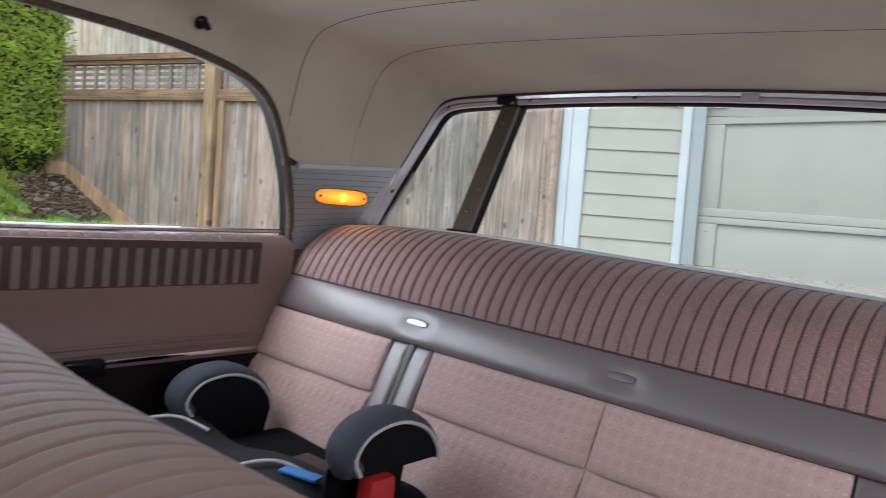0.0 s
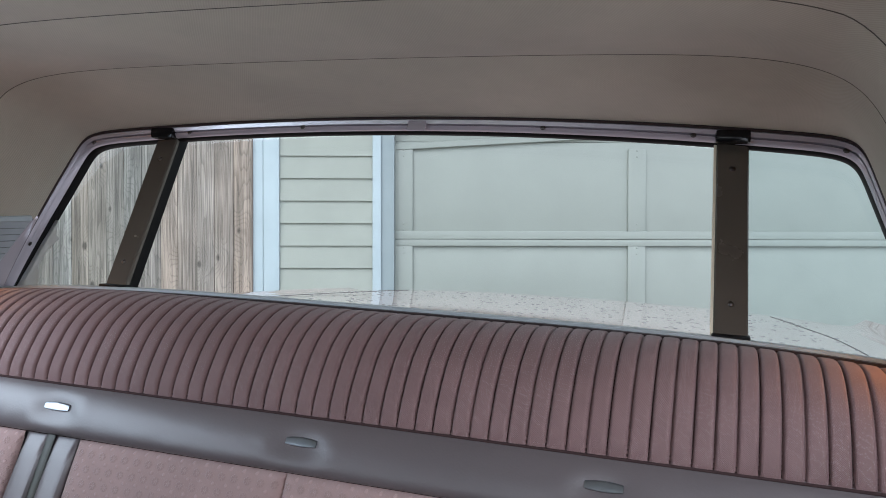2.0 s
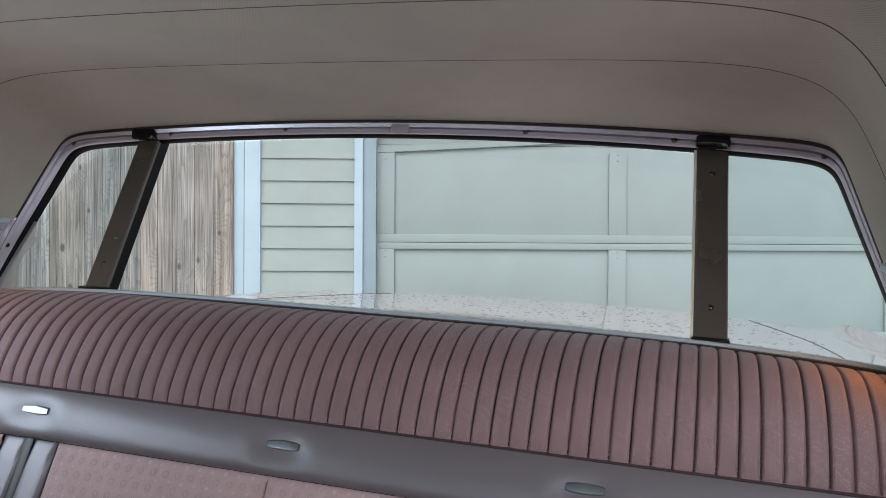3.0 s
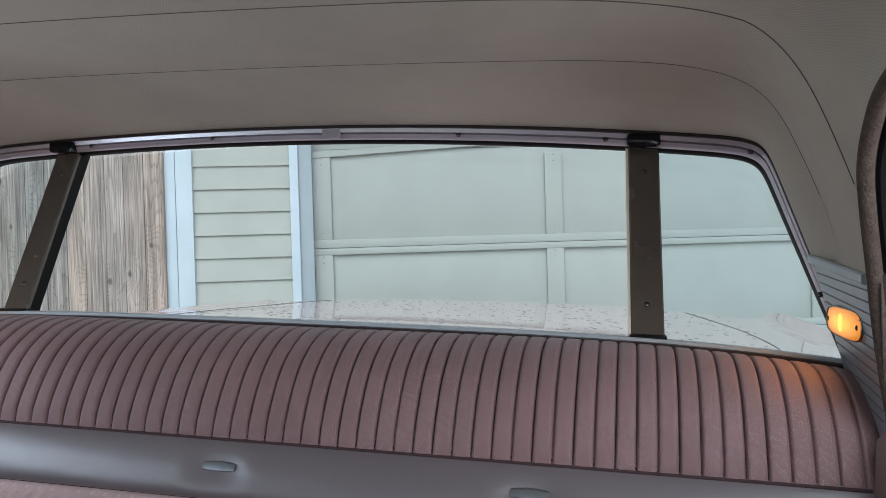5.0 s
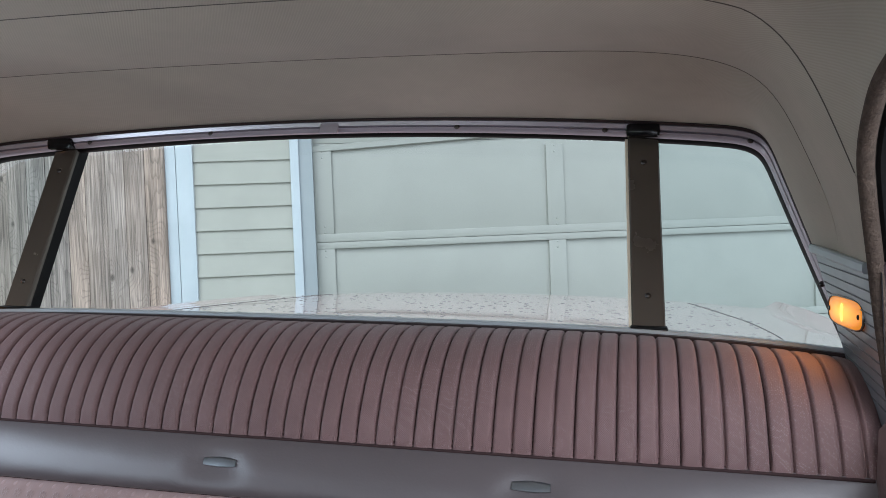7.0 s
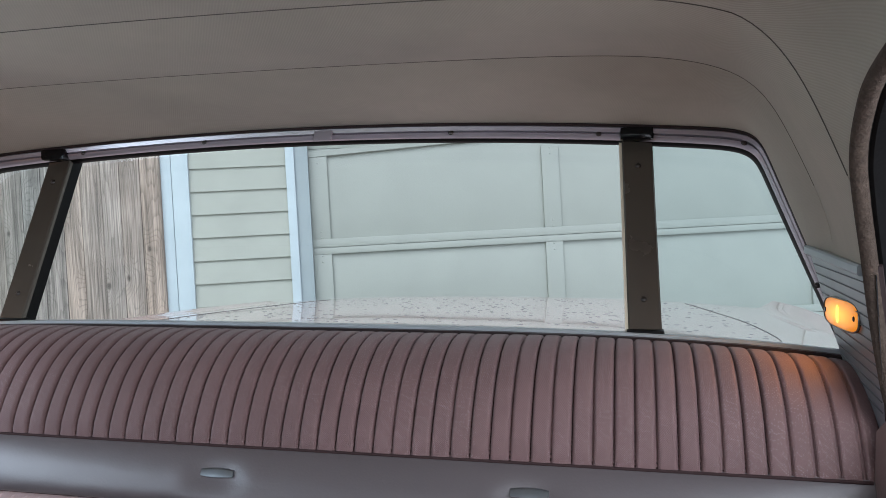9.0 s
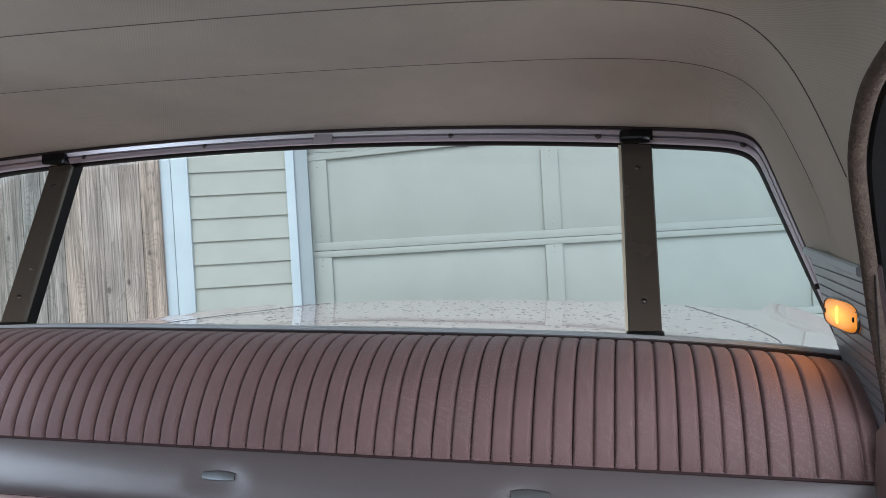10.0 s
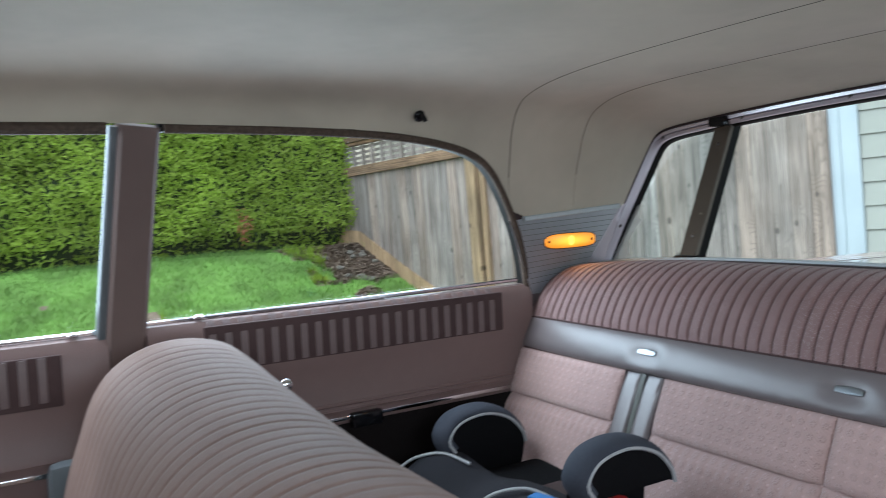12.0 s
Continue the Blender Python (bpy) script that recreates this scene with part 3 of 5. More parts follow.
def shell(rows, out=0.03):
    """The steel roof over the headliner."""
    return loft([[p + Vector((p.x * out * 1.4, 0, out)) for p in row] for row in rows])


car_body = thing("car_body", (0, 1.5, 0), "pale painted old sedan body, rain drops on its boot lid", "car")
part("roof", shell(hoop_rows), PAINT, car_body)

# ---- rear window ----
rear_window = thing("window_1", (0, 1.42, 1.0), "wide reverse-raked three-piece rear window in a metal surround", "window", kind="structure")


def outline(inset, back, flank=None, n=221):
    """The window's edge, drawn in by that much (by flank at its upright ends) and set back."""
    yc, zc, ys, xs, zs, taper, power = FRAME_ARCH
    flank = inset if flank is None else flank
    pts = arch(yc, zc - inset, ys, xs - flank * 0.12, zs, taper, power, n, 0.079)
    side = [1 - max(0.0, min(1.0, (p.z - zs) / (zc - zs))) ** 5 for p in pts]
    return [p + Vector((0, back + 1.2 * flank * w, 0)) for p, w in zip(pts, side)]


toward = Vector((0, -1, 0.40)).normalized()
part("reveal", loft([outline(-0.0015, -0.002), outline(0.0008, -0.0065), outline(0.0035, -0.005, 0.0035), outline(0.0045, 0.006, 0.0045)]), REVEAL, rear_window, "dark welt along the headliner's edge")
part("window_frame", loft([outline(0.0032, 0.010, 0.0035), outline(0.0032, -0.003, 0.0035), outline(0.0052, -0.0065, 0.005), outline(0.0115, -0.0075, 0.0105), outline(0.0130, -0.0015, 0.0115), outline(0.0145, -0.008, 0.0125), outline(0.0210, -0.007, 0.0165), outline(0.0225, -0.004, 0.0175), outline(0.0225, 0.010, 0.0175)]), GARNISH, rear_window, "mauve-tinted bright metal surround")
part("gasket", loft([outline(0.0215, 0.004, 0.0165), outline(0.0225, -0.001, 0.0175), outline(0.0255, 0.000, 0.0205), outline(0.0275, 0.004, 0.0225), outline(0.0275, 0.012, 0.0225)]), GASKET, rear_window)


def window_point(x, f):
    """A place in the plane of the rear glass: f is 0 at the sill, 1 at the top."""
    z = 1.0 + 0.338 * f - 0.079 * x * x * f
    y = 1.364 + (z - 1.0) * 0.41 - 0.02 * x * x
    return Vector((x, y, z))


def glass_pane(x0, x1, back):
    rows = []
    for j in range(9):
        f = j / 8
        row = []
        for i in range(13):
            x = x0 + (x1 - x0) * i / 12
            lim = 0.764 - 0.094 * f
            row.append(window_point(max(-lim, min(lim, x)), f) + Vector((0, back, 0)))
        rows.append(row)
    return loft(rows)


for x0, x1, back in ((-0.764, -0.50, 0.026), (-0.52, 0.52, 0.034), (0.50, 0.764, 0.026)):
    sheet = facing(glass_pane(x0, x1, back), (0, -1, 0.3))
    tinted = GLASS if x0 == -0.52 else QUARTER_GLASS
    sheet.materials.append(tinted)
    pane = part("pane", sheet, tinted, rear_window)
    pane.visible_shadow = False

for side in (-1, 1):
    lo, hi = window_point(side * 0.503, 0.115), window_point(side * 0.494, 0.985)
    bar = part("division_bar", sweep([lo, lo.lerp(hi, 0.5), hi], rect(0.044, 0.010, 0.002), toward), BRONZE, rear_window, "grey-bronze painted metal bar")
    off = Vector((-side * 0.006, 0.014, 0))
    part("channel", sweep([lo + off, hi + off], rect(0.032, 0.030, 0.003), toward), GASKET, rear_window)
    # Pale strip puts the gleam along the right bar's edge into its colour.
    if side > 0:
        strip = Vector((-0.0240, 0.001, 0))
        part("edge_gleam", sweep([lo + strip, hi + strip], rect(0.004, 0.006), toward), GLEAM, rear_window, "cream strip painted as the bar edge's gleam")
    for z in (1.082, 1.271):
        part("screw", screw(lo.lerp(hi, (z - lo.z) / (hi.z - lo.z)) + toward * 0.005, toward, 0.0042), STEEL, bar)
    part("bar_cap", box(lo + Vector((-0.0245, -0.016, -0.012)), lo + Vector((0.0245, 0.012, 0.008)), 0.003), GASKET, rear_window)
    part("bar_cap", box(hi + Vector((-0.0245, -0.026, -0.004)), hi + Vector((0.0245, 0.010, 0.016)), 0.006), BLACK, rear_window)
film = []
for z, outer, inner in ((1.022, 0.738, 0.690), (1.045, 0.732, 0.694), (1.065, 0.727, 0.704), (1.085, 0.722, 0.700), (1.103, 0.718, 0.690), (1.116, 0.714, 0.680), (1.122, 0.712, 0.690), (1.150, 0.705, 0.697)):
    film.append([Vector((-x, 1.364 + (z - 1.0) * 0.41 - 0.02 * x * x + 0.020, z)) for x in (outer, (outer + inner) / 2, inner)])
film_sheet = facing(loft(film), (0, -1, 0.3))
film_sheet.materials.append(FILM)
part("sealant_film", film_sheet, FILM, rear_window, "torn translucent film in the pane's corner").visible_shadow = False
sill_path = [window_point(-0.74 + 1.48 * i / 24, 0) + Vector((0, -0.010, 0.0376 - 0.020 * abs(i / 12 - 1) ** 4)) for i in range(25)]
part("window_sill", sweep(sill_path, rect(0.018, 0.006, 0.002)), REVEAL, rear_window)
band = outline(0.0145, -0.0085)
for x in (-0.436, -0.218, 0.0, 0.218, 0.436, -0.640, 0.640):
    i = min(range(221), key=lambda k: abs(band[k].x - x) + (0 if band[k].z > 1.27 else 9))
    part("screw", screw(band[i], toward, 0.0044), STEEL, rear_window)
for side in (-1, 1):
    i = min(range(221), key=lambda k: abs(band[k].z - 1.107) + (0 if band[k].x * side > 0 else 9))
    part("screw", screw(band[i] + Vector((-side * 0.002, -0.002, 0)), toward, 0.0042), STEEL, rear_window)
# Pale strip added in place of the sky's reflection along the sill.
part("sill_reflection", sweep([p + Vector((0, 0.013, 0.0036)) for p in sill_path], rect(0.016, 0.008, 0.001)), FLANGE, rear_window, "pale strip for the reflection along the sill")
part("joint_clip", box(band[110] + Vector((-0.016, -0.004, -0.010)), band[110] + Vector((0.016, 0.000, 0.010)), 0.002, turn=Matrix.Rotation(-0.38, 4, "X")), GARNISH, rear_window)

# parcel shelf
single("parcel_shelf", box((-0.72, 1.24, 0.965), (0.72, 1.42, 0.985), 0.004), VINYL, "dark parcel shelf behind the rear seat", "shelf", "structure")


# ---- rear seat ----
RIB = 0.02275
SEAT_HALF = 0.764


roll_line = spline([(0, y, z) for y, z in ((1.130, 0.922), (1.150, 0.965), (1.178, 1.002), (1.222, 1.031), (1.272, 1.041), (1.318, 1.031), (1.348, 1.0))], 30)


def end_fall(x, half=SEAT_HALF, soft=0.045):
    e = max(0.0, (abs(x) - (half - soft)) / soft)
    return (1 - min(e, 1) ** 3) ** 0.5


def drift(x):
    """How far the stitched seams have wandered from an even spacing."""
    return RIB * max(0.18 - 1.6 * (x - 0.08) ** 2, -0.3)


def ribbed(line, half, core, rib, depth, soft=0.10, per=10, flat=0.0, droop=0.0, plain=0.0, wander=0.0, wing=0.0):
    """A padded roll with stitched upright channels along x."""
    rows = []
    count = int(2 * half / rib) * per
    for i in range(count + 1):
        x = -half + 2 * half * i / count
        u = abs((((x - wander * drift(x)) / rib + 0.5) % 1.0) * 2 - 1)
        puff = depth * (1 - u ** 7) * min(1.0, max(0.0, (half - abs(x)) / 0.05 - plain))
        k = end_fall(x, half, soft)
        row = []
        for j, p in enumerate(line):
            a, b = line[max(j - 1, 0)], line[min(j + 1, len(line) - 1)]
            t = (b - a).normalized()
            nrm = Vector((0, -t.z, t.y))
            along = j / (len(line) - 1)
            fade = min(1.0, j / 2.0 + 0.25) * (1 - flat * min(1.0, max(0.0, (along - 0.35) / 0.3)))
            q = p + nrm * puff * fade
            q = core + (q - core) * k
            q = q + Vector((0, 0, wing * min(1.0, max(0.0, (abs(x) - 0.12) / 0.48)) ** 1.3 * max(0.0, min(1.0, (p.z - 0.6) / 0.3))))
            q = q - Vector((0, 0, droop * max(0.0, (abs(x) - 0.35) / 0.40) ** 2))
            row.append(Vector((x, q.y, q.z)))
        rows.append(row)
    return loft(rows)


rear_seat = thing("rear_seat", (0, 1.0, 0.3), "mauve rear bench seat, ribbed cloth top, vinyl band, quilted lower back", "car seat")
part("backrest_roll", ribbed(roll_line, SEAT_HALF, Vector((0, 1.29, 0.90)), RIB, 0.009, 0.045, per=20, flat=0.5, droop=0.024, wander=1.0), CLOTH, rear_seat, "stitched mauve cloth roll with upright channels", sharp=30)
for k in range(-31, 31):
    x = (k + 0.5) * RIB
    x += drift(x)
    fall = Vector((0, 0, -0.024 * max(0.0, (abs(x) - 0.35) / 0.40) ** 2))
    core = Vector((0, 1.29, 0.90))
    line = [Vector((x, 0, 0)) + core + (p + Vector((0, -0.0002, 0.0001)) - core) * end_fall(x) + fall for p in roll_line[:24]]
    part("stitching", sweep(line, rect(0.0016, 0.0012), Vector((1, 0, 0))), DOTTED, rear_seat)
    dashes = bmesh.new()
    for a, b in zip(line[:22], line[1:23]):
        for f in (0.0, 0.5):
            box(a.lerp(b, f + 0.08) + Vector((-0.0010, -0.0014, -0.0005)), a.lerp(b, f + 0.36) + Vector((0.0010, -0.0002, 0.0008)), 0, dashes)
    part("stitches", dashes, STITCH, rear_seat)


for x in (-0.742, 0.742):
    fall = Vector((0, 0, -0.024 * max(0.0, (abs(x) - 0.35) / 0.40) ** 2))
    core = Vector((0, 1.29, 0.90))
    part("piping", sweep([Vector((x, 0, 0)) + core + (p + Vector((0, -0.002, 0.002)) - core) * end_fall(x) + fall for p in roll_line], ring(0.0032, 0.0032, 8), Vector((1, 0, 0))), STITCH, rear_seat)


def back_y(z):
    """The slope of the backrest below the roll."""
    return 1.132 - (0.926 - z) * 0.42


def pad(x0, x1, z0, z1, puff, nx=24, nz=14, dimples=(), power=4, shift=0.0, stitched=0.0):
    """A pillow on the backrest between those bounds."""
    rows = []
    for j in range(nz + 1):
        row = []
        for i in range(nx + 1):
            u, v = 2 * i / nx - 1, 2 * j / nz - 1
            x, z = x0 + (x1 - x0) * i / nx, z0 + (z1 - z0) * j / nz
            h = puff * ((1 - abs(u) ** (power * 3)) * (1 - abs(v) ** power)) ** 0.5
            for dx, dz in dimples:
                h -= 0.0085 * math.exp(-abs((x - dx) / 0.031) ** 2.4 - abs((z - dz) / 0.0145) ** 2.0)
                h += 0.0008 * math.exp(-((abs(x - dx) - 0.045) / 0.014) ** 2 - ((z - dz) / 0.018) ** 2)
            if dimples:
                h += 0.0009 * (1 - v * v) * (noise.noise((x * 9.0, z * 40.0, 2.0)) + 0.5 * noise.noise((x * 30.0, z * 70.0, 6.0)))
            if stitched:
                h += 0.0040 * max(0.0, 1 - abs(v - 0.88) / 0.12) * abs(math.sin(math.pi * x / stitched))
            row.append(Vector((x, back_y(z) - h * 0.92 - shift, z - h * 0.3)))
        rows.append(row)
    return loft(rows)


BUTTONS = (-0.360, 0.015, 0.378)
part("vinyl_band", pad(-0.738, 0.738, 0.862, 0.926, 0.021, 300, 26, [(x, 0.9005) for x in BUTTONS], 2.2), VINYL, rear_seat, "smooth dark mauve vinyl band")
for z in (0.924, 0.862):
    part("piping", sweep([Vector((-0.715 + 1.43 * i / 30, back_y(z) - 0.003, z)) for i in range(31)], ring(0.0020, 0.0020, 8)), STITCH, rear_seat)
for x in BUTTONS:
    rows = [[Vector((x + 0.0205 * g, back_y(0.898) - 0.0135 + dy, 0.898 + (0.0050 - 0.0016 * g * g) * dz)) for dy, dz in ((0.007, -1), (-0.0012, -1), (-0.0022, -0.82), (0.0004, 0.8), (0.0014, 1), (0.007, 1))] for g in (-1, -0.97, -0.6, 0, 0.6, 0.97, 1)]
    part("button", loft(rows, closed=True, caps=True), BUTTON, rear_seat, "chrome bar button")
for x0, x1 in ((-0.724, -0.408), (-0.314, 0.0), (0.0, 0.314), (0.408, 0.724)):
    part("quilted_pad", pad(x0, x1, 0.772, 0.862, 0.016, 130, 24, stitched=0.0182), QUILT, rear_seat, "dusty pink quilted cloth pad")
    part("quilted_pad", pad(x0, x1, 0.50, 0.772, 0.022, 130, 40, stitched=0.0182), QUILT, rear_seat, "dusty pink quilted cloth pad")
for side in (-1, 1):
    for x in (0.386, 0.336):
        part("strap", pad(side * x - 0.0190, side * x + 0.0190, 0.50, 0.862, 0.016, 10, 24, power=2), VINYL, rear_seat, "vinyl strap roll")
    part("strap_channel", pad(side * 0.361 - 0.0065, side * 0.361 + 0.0065, 0.50, 0.862, 0.003, 4, 12, shift=0.004), OLIVE, rear_seat)
part("backrest_core", loft([[Vector((x, back_y(0.45) + 0.02, 0.45)), Vector((x, back_y(0.92) + 0.02, 0.92)), Vector((x, 1.33, 1.0)), Vector((x, 1.35, 0.45))] for x in (-0.70, 0.70)], closed=True, caps=True), VINYL, rear_seat)
cush = spline([(0, 1.0, 0.50), (0, 0.90, 0.535), (0, 0.70, 0.545), (0, 0.52, 0.53), (0, 0.455, 0.49), (0, 0.45, 0.40), (0, 0.47, 0.30)], 26)
part("cushion", ribbed(cush[::-1], 0.70, Vector((0, 0.75, 0.36)), 0.05, 0.004), QUILT, rear_seat)

# ---- front seat ----
front_seat = thing("front_seat", (0, 0.2, 0.3), "tan-mauve front bench seat back with ribbed cloth", "car seat")
front_line = spline([(0, 0.13, 0.45), (0, 0.15, 0.60), (0, 0.193, 0.76), (0, 0.217, 0.826), (0, 0.241, 0.880), (0, 0.278, 0.919), (0, 0.33, 0.941), (0, 0.39, 0.943), (0, 0.445, 0.925), (0, 0.487, 0.878), (0, 0.507, 0.80), (0, 0.52, 0.60), (0, 0.525, 0.34)], 90)
part("backrest", ribbed(front_line, 0.672, Vector((0, 0.35, 0.66)), 0.027, 0.0019, 0.075, plain=1.6, wing=0.042), TAN_CLOTH, front_seat, "tan ribbed cloth", sharp=60)
part("side_shield", box((-0.684, 0.175, 0.45), (-0.640, 0.330, 0.815), 0.020), STRIP, front_seat, "grey metal side shield")
part("screw", screw((-0.685, 0.235, 0.772), (-1, 0, 0.2), 0.006), CHROME, front_seat)
part("cushion", box((-0.66, -0.35, 0.34), (0.66, 0.13, 0.52), 0.05), TAN_CLOTH, front_seat)

# ---- floor and lower walls of the cabin ----
single("floor", box((-0.78, -1.0, 0.22), (0.78, 1.2, 0.28)), CARPET, "black carpeted car floor", "floor", "structure")
single("wall_front", box((-0.78, -1.05, 0.25), (0.78, -0.98, 0.93)), CARPET, "dark front bulkhead", "wall", "structure")
single("wall_back", box((-0.748, 1.374, 0.25), (0.748, 1.392, 1.014)), CARPET, "dark board behind the rear seat", "wall", "structure")


for side in (-1, 1):
    q = [[Vector((side * x, y, z)) for x, y in ((0.80, 1.08), (0.775, 1.10), (0.772, 1.16), (0.772, 1.36), (0.80, 1.40))] for z in (0.3, 0.9, 0.985)]
    single("wall_side_left" if side < 0 else "wall_side_right", loft(q), VINYL, "dark vinyl quarter trim beside the rear seat", "wall", "structure")

# ---- doors and pillars, one side mirrored from the other ----
def side_of(bm, side):
    if side > 0:
        bmesh.ops.scale(bm, vec=(-1, 1, 1), verts=bm.verts)
    return bm


# the side window's opening: along the roof rail, round the rear corner, down to the sill
REAR_OPENING = spline([(-0.655, 0.375, 1.314), (-0.655, 0.60, 1.311), (-0.656, 0.78, 1.302), (-0.660, 0.90, 1.284), (-0.668, 0.968, 1.262), (-0.674, 1.006, 1.232), (-0.684, 1.034, 1.197), (-0.698, 1.065, 1.150), (-0.712, 1.094, 1.095), (-0.728, 1.118, 1.03), (-0.742, 1.132, 0.975)], 70)


def door(side):
    d = thing("door_1" if side < 0 else "door_2", (side * 0.74, 0.75, 0.3), "closed rear car door, mauve vinyl with a striped cloth strip", "car door", kind="structure")
    prof = [(-0.752, 0.300), (-0.722, 0.32), (-0.722, 0.775), (-0.714, 0.800), (-0.722, 0.815), (-0.720, 0.885), (-0.716, 0.900), (-0.718, 0.975), (-0.732, 0.992), (-0.752, 0.994), (-0.80, 0.985), (-0.80, 0.30)]
    ys = [0.340 + (1.13 - 0.340) * i / 20 for i in range(21)]
    part("door_panel", side_of(loft([[Vector((x, y, z)) for x, z in prof] for y in ys], closed=True, caps=True), side), DOOR_VINYL, d)
    part("lower_carpet", side_of(box((-0.7205, 0.39, 0.31), (-0.715, 1.125, 0.770)), side), CARPET, d)
    part("stripe_backing", side_of(box((-0.722, 0.432, 0.904), (-0.7145, 1.050, 0.984), 0.003), side), DOOR_DARK, d, "dark ribbed cloth strip")
    for i in range(22):
        y = 1.023 - 0.0275 * i
        part("stripe", side_of(sweep([Vector((-0.7150, y, 0.907)), Vector((-0.7143, y, 0.962)), Vector((-0.7175, y, 0.981)), Vector((-0.731, y, 0.9925))], rect(0.0126, 0.0024, 0.0006), Vector((1, 0, 0.05))), side), DOOR_LIGHT, d)
    for z, r in ((0.808, 0.0035), (0.797, 0.003)):
        part("bead", side_of(sweep([Vector((-0.7165, 0.39, z)), Vector((-0.7165, 1.12, z))], ring(r, r, 8)), side), DOOR_VINYL, d)
    part("chrome_strip", side_of(box((-0.722, 0.39, 0.777), (-0.715, 1.12, 0.785), 0.002), side), CHROME, d, "thin bright metal strip")
    part("sill_moulding", side_of(sweep([Vector((-0.752, 0.340, 0.996)), Vector((-0.750, 0.75, 0.998)), Vector((-0.746, 1.11, 1.003))], rect(0.010, 0.008, 0.002)), side), CHROME, d, "bright window sill moulding")
    part("lock_button", side_of(join(sweep([Vector((-0.74, 0.430, 0.985)), Vector((-0.74, 0.430, 1.000))], ring(0.004, 0.004)), screw((-0.74, 0.430, 1.000), (0, 0, 1), 0.009)), side), CHROME, d)
    crank = part("window_crank", side_of(sweep(spline([(-0.70, 0.56, 0.868), (-0.700, 0.538, 0.845), (-0.704, 0.518, 0.818), (-0.712, 0.502, 0.792)], 10), rect(0.014, 0.007, 0.002)), side), CHROME, d)
    part("crank_knob", side_of(screw((-0.682, 0.56, 0.87), (1, 0, 0.1), 0.012), side), CHROME, crank)
    # Dark fitting for the door's latch handle.
    part("latch_handle", side_of(box((-0.722, 0.69, 0.762), (-0.700, 0.755, 0.790), 0.006), side), BLACK, d)
    sheet = facing(side_of(loft([[Vector((-0.765 + 0.085 * f, 0.33 + (1.14 - 0.33 - 0.12 * f ** 3) * i / 12, 0.98 + 0.33 * f)) for i in range(13)] for f in (0, 0.25, 0.5, 0.75, 1.0)]), side), (-side, 0, 0))
    sheet.materials.append(SIDE_GLASS)
    pane = part("pane", sheet, SIDE_GLASS, d)
    pane.visible_shadow = False
    rim = [Vector(p) for p in REAR_OPENING]
    up = [Vector((1, 0, 0))] * len(rim)
    part("window_welt", side_of(sweep([p + Vector((0.004, 0.0, 0.0)) for p in rim], ring(0.0074, 0.0072, 10), up), side), WELT, d, "brown furry welt round the window")
    # Added strip closes the gap; its dark colour stands for the shade there.
    low = [p for p in rim if p.z < 1.15 and p.y > 1.0]
    part("gap_filler", side_of(sweep([p + Vector((-0.005, 0.033, 0.010)) for p in low], rect(0.076, 0.006, 0.001), [Vector((1, 0, 0))] * len(low)), side), REVEAL, d, "dark filler for the shaded gap behind the welt")
    outward = [Vector((0, p.y - 0.60, (p.z - 1.08) * 1.6)).normalized() for p in rim]
    part("window_seal", side_of(sweep([p + Vector((-0.018, 0, 0)) + o * 0.012 for p, o in zip(rim, outward)], rect(0.027, 0.026, 0.003), up), side), RUBBER, d)
    return d


door(-1)
door(1)


def front_door(side):
    d = thing("door_3" if side < 0 else "door_4", (side * 0.74, -0.2, 0.3), "closed front car door, mauve vinyl with a striped cloth strip", "car door", kind="structure")
    prof = [(-0.752, 0.300), (-0.722, 0.32), (-0.722, 0.775), (-0.714, 0.800), (-0.722, 0.815), (-0.720, 0.885), (-0.716, 0.900), (-0.718, 0.960), (-0.732, 0.984), (-0.752, 0.988), (-0.80, 0.985), (-0.80, 0.30)]
    part("door_panel", side_of(loft([[Vector((x, y, z)) for x, z in prof] for y in (-0.95, -0.5, -0.1, 0.28)], closed=True, caps=True), side), DOOR_VINYL, d)
    part("stripe_backing", side_of(box((-0.722, -0.7, 0.887), (-0.7145, 0.210, 0.968), 0.003), side), DOOR_DARK, d)
    for i in range(12):
        y = 0.182 - 0.0270 * i
        part("stripe", side_of(box((-0.7155, y - 0.0062, 0.896), (-0.7125, y + 0.0062, 0.966), 0.0012), side), DOOR_LIGHT, d)
    part("chrome_strip", side_of(box((-0.722, -0.9, 0.777), (-0.715, 0.28, 0.785), 0.002), side), CHROME, d)
    part("sill_moulding", side_of(box((-0.757, -0.95, 0.987), (-0.747, 0.29, 0.996), 0.002), side), CHROME, d)
    part("lock_button", side_of(screw((-0.74, 0.231, 0.993), (0, 0, 1), 0.009), side), CHROME, d)
    sheet = facing(side_of(loft([[Vector((-0.765 + 0.085 * f, y, 0.98 + 0.345 * f)) for y in (-0.75, 0.33)] for f in (0, 1.0)]), side), (-side, 0, 0))
    sheet.materials.append(SIDE_GLASS)
    pane = part("pane", sheet, SIDE_GLASS, d)
    pane.visible_shadow = False
    part("window_welt", side_of(sweep([Vector((-0.652, -0.72, 1.306)), Vector((-0.652, 0.29, 1.314))], rect(0.018, 0.022, 0.006), Vector((1, 0, 0))), side), WELT, d)


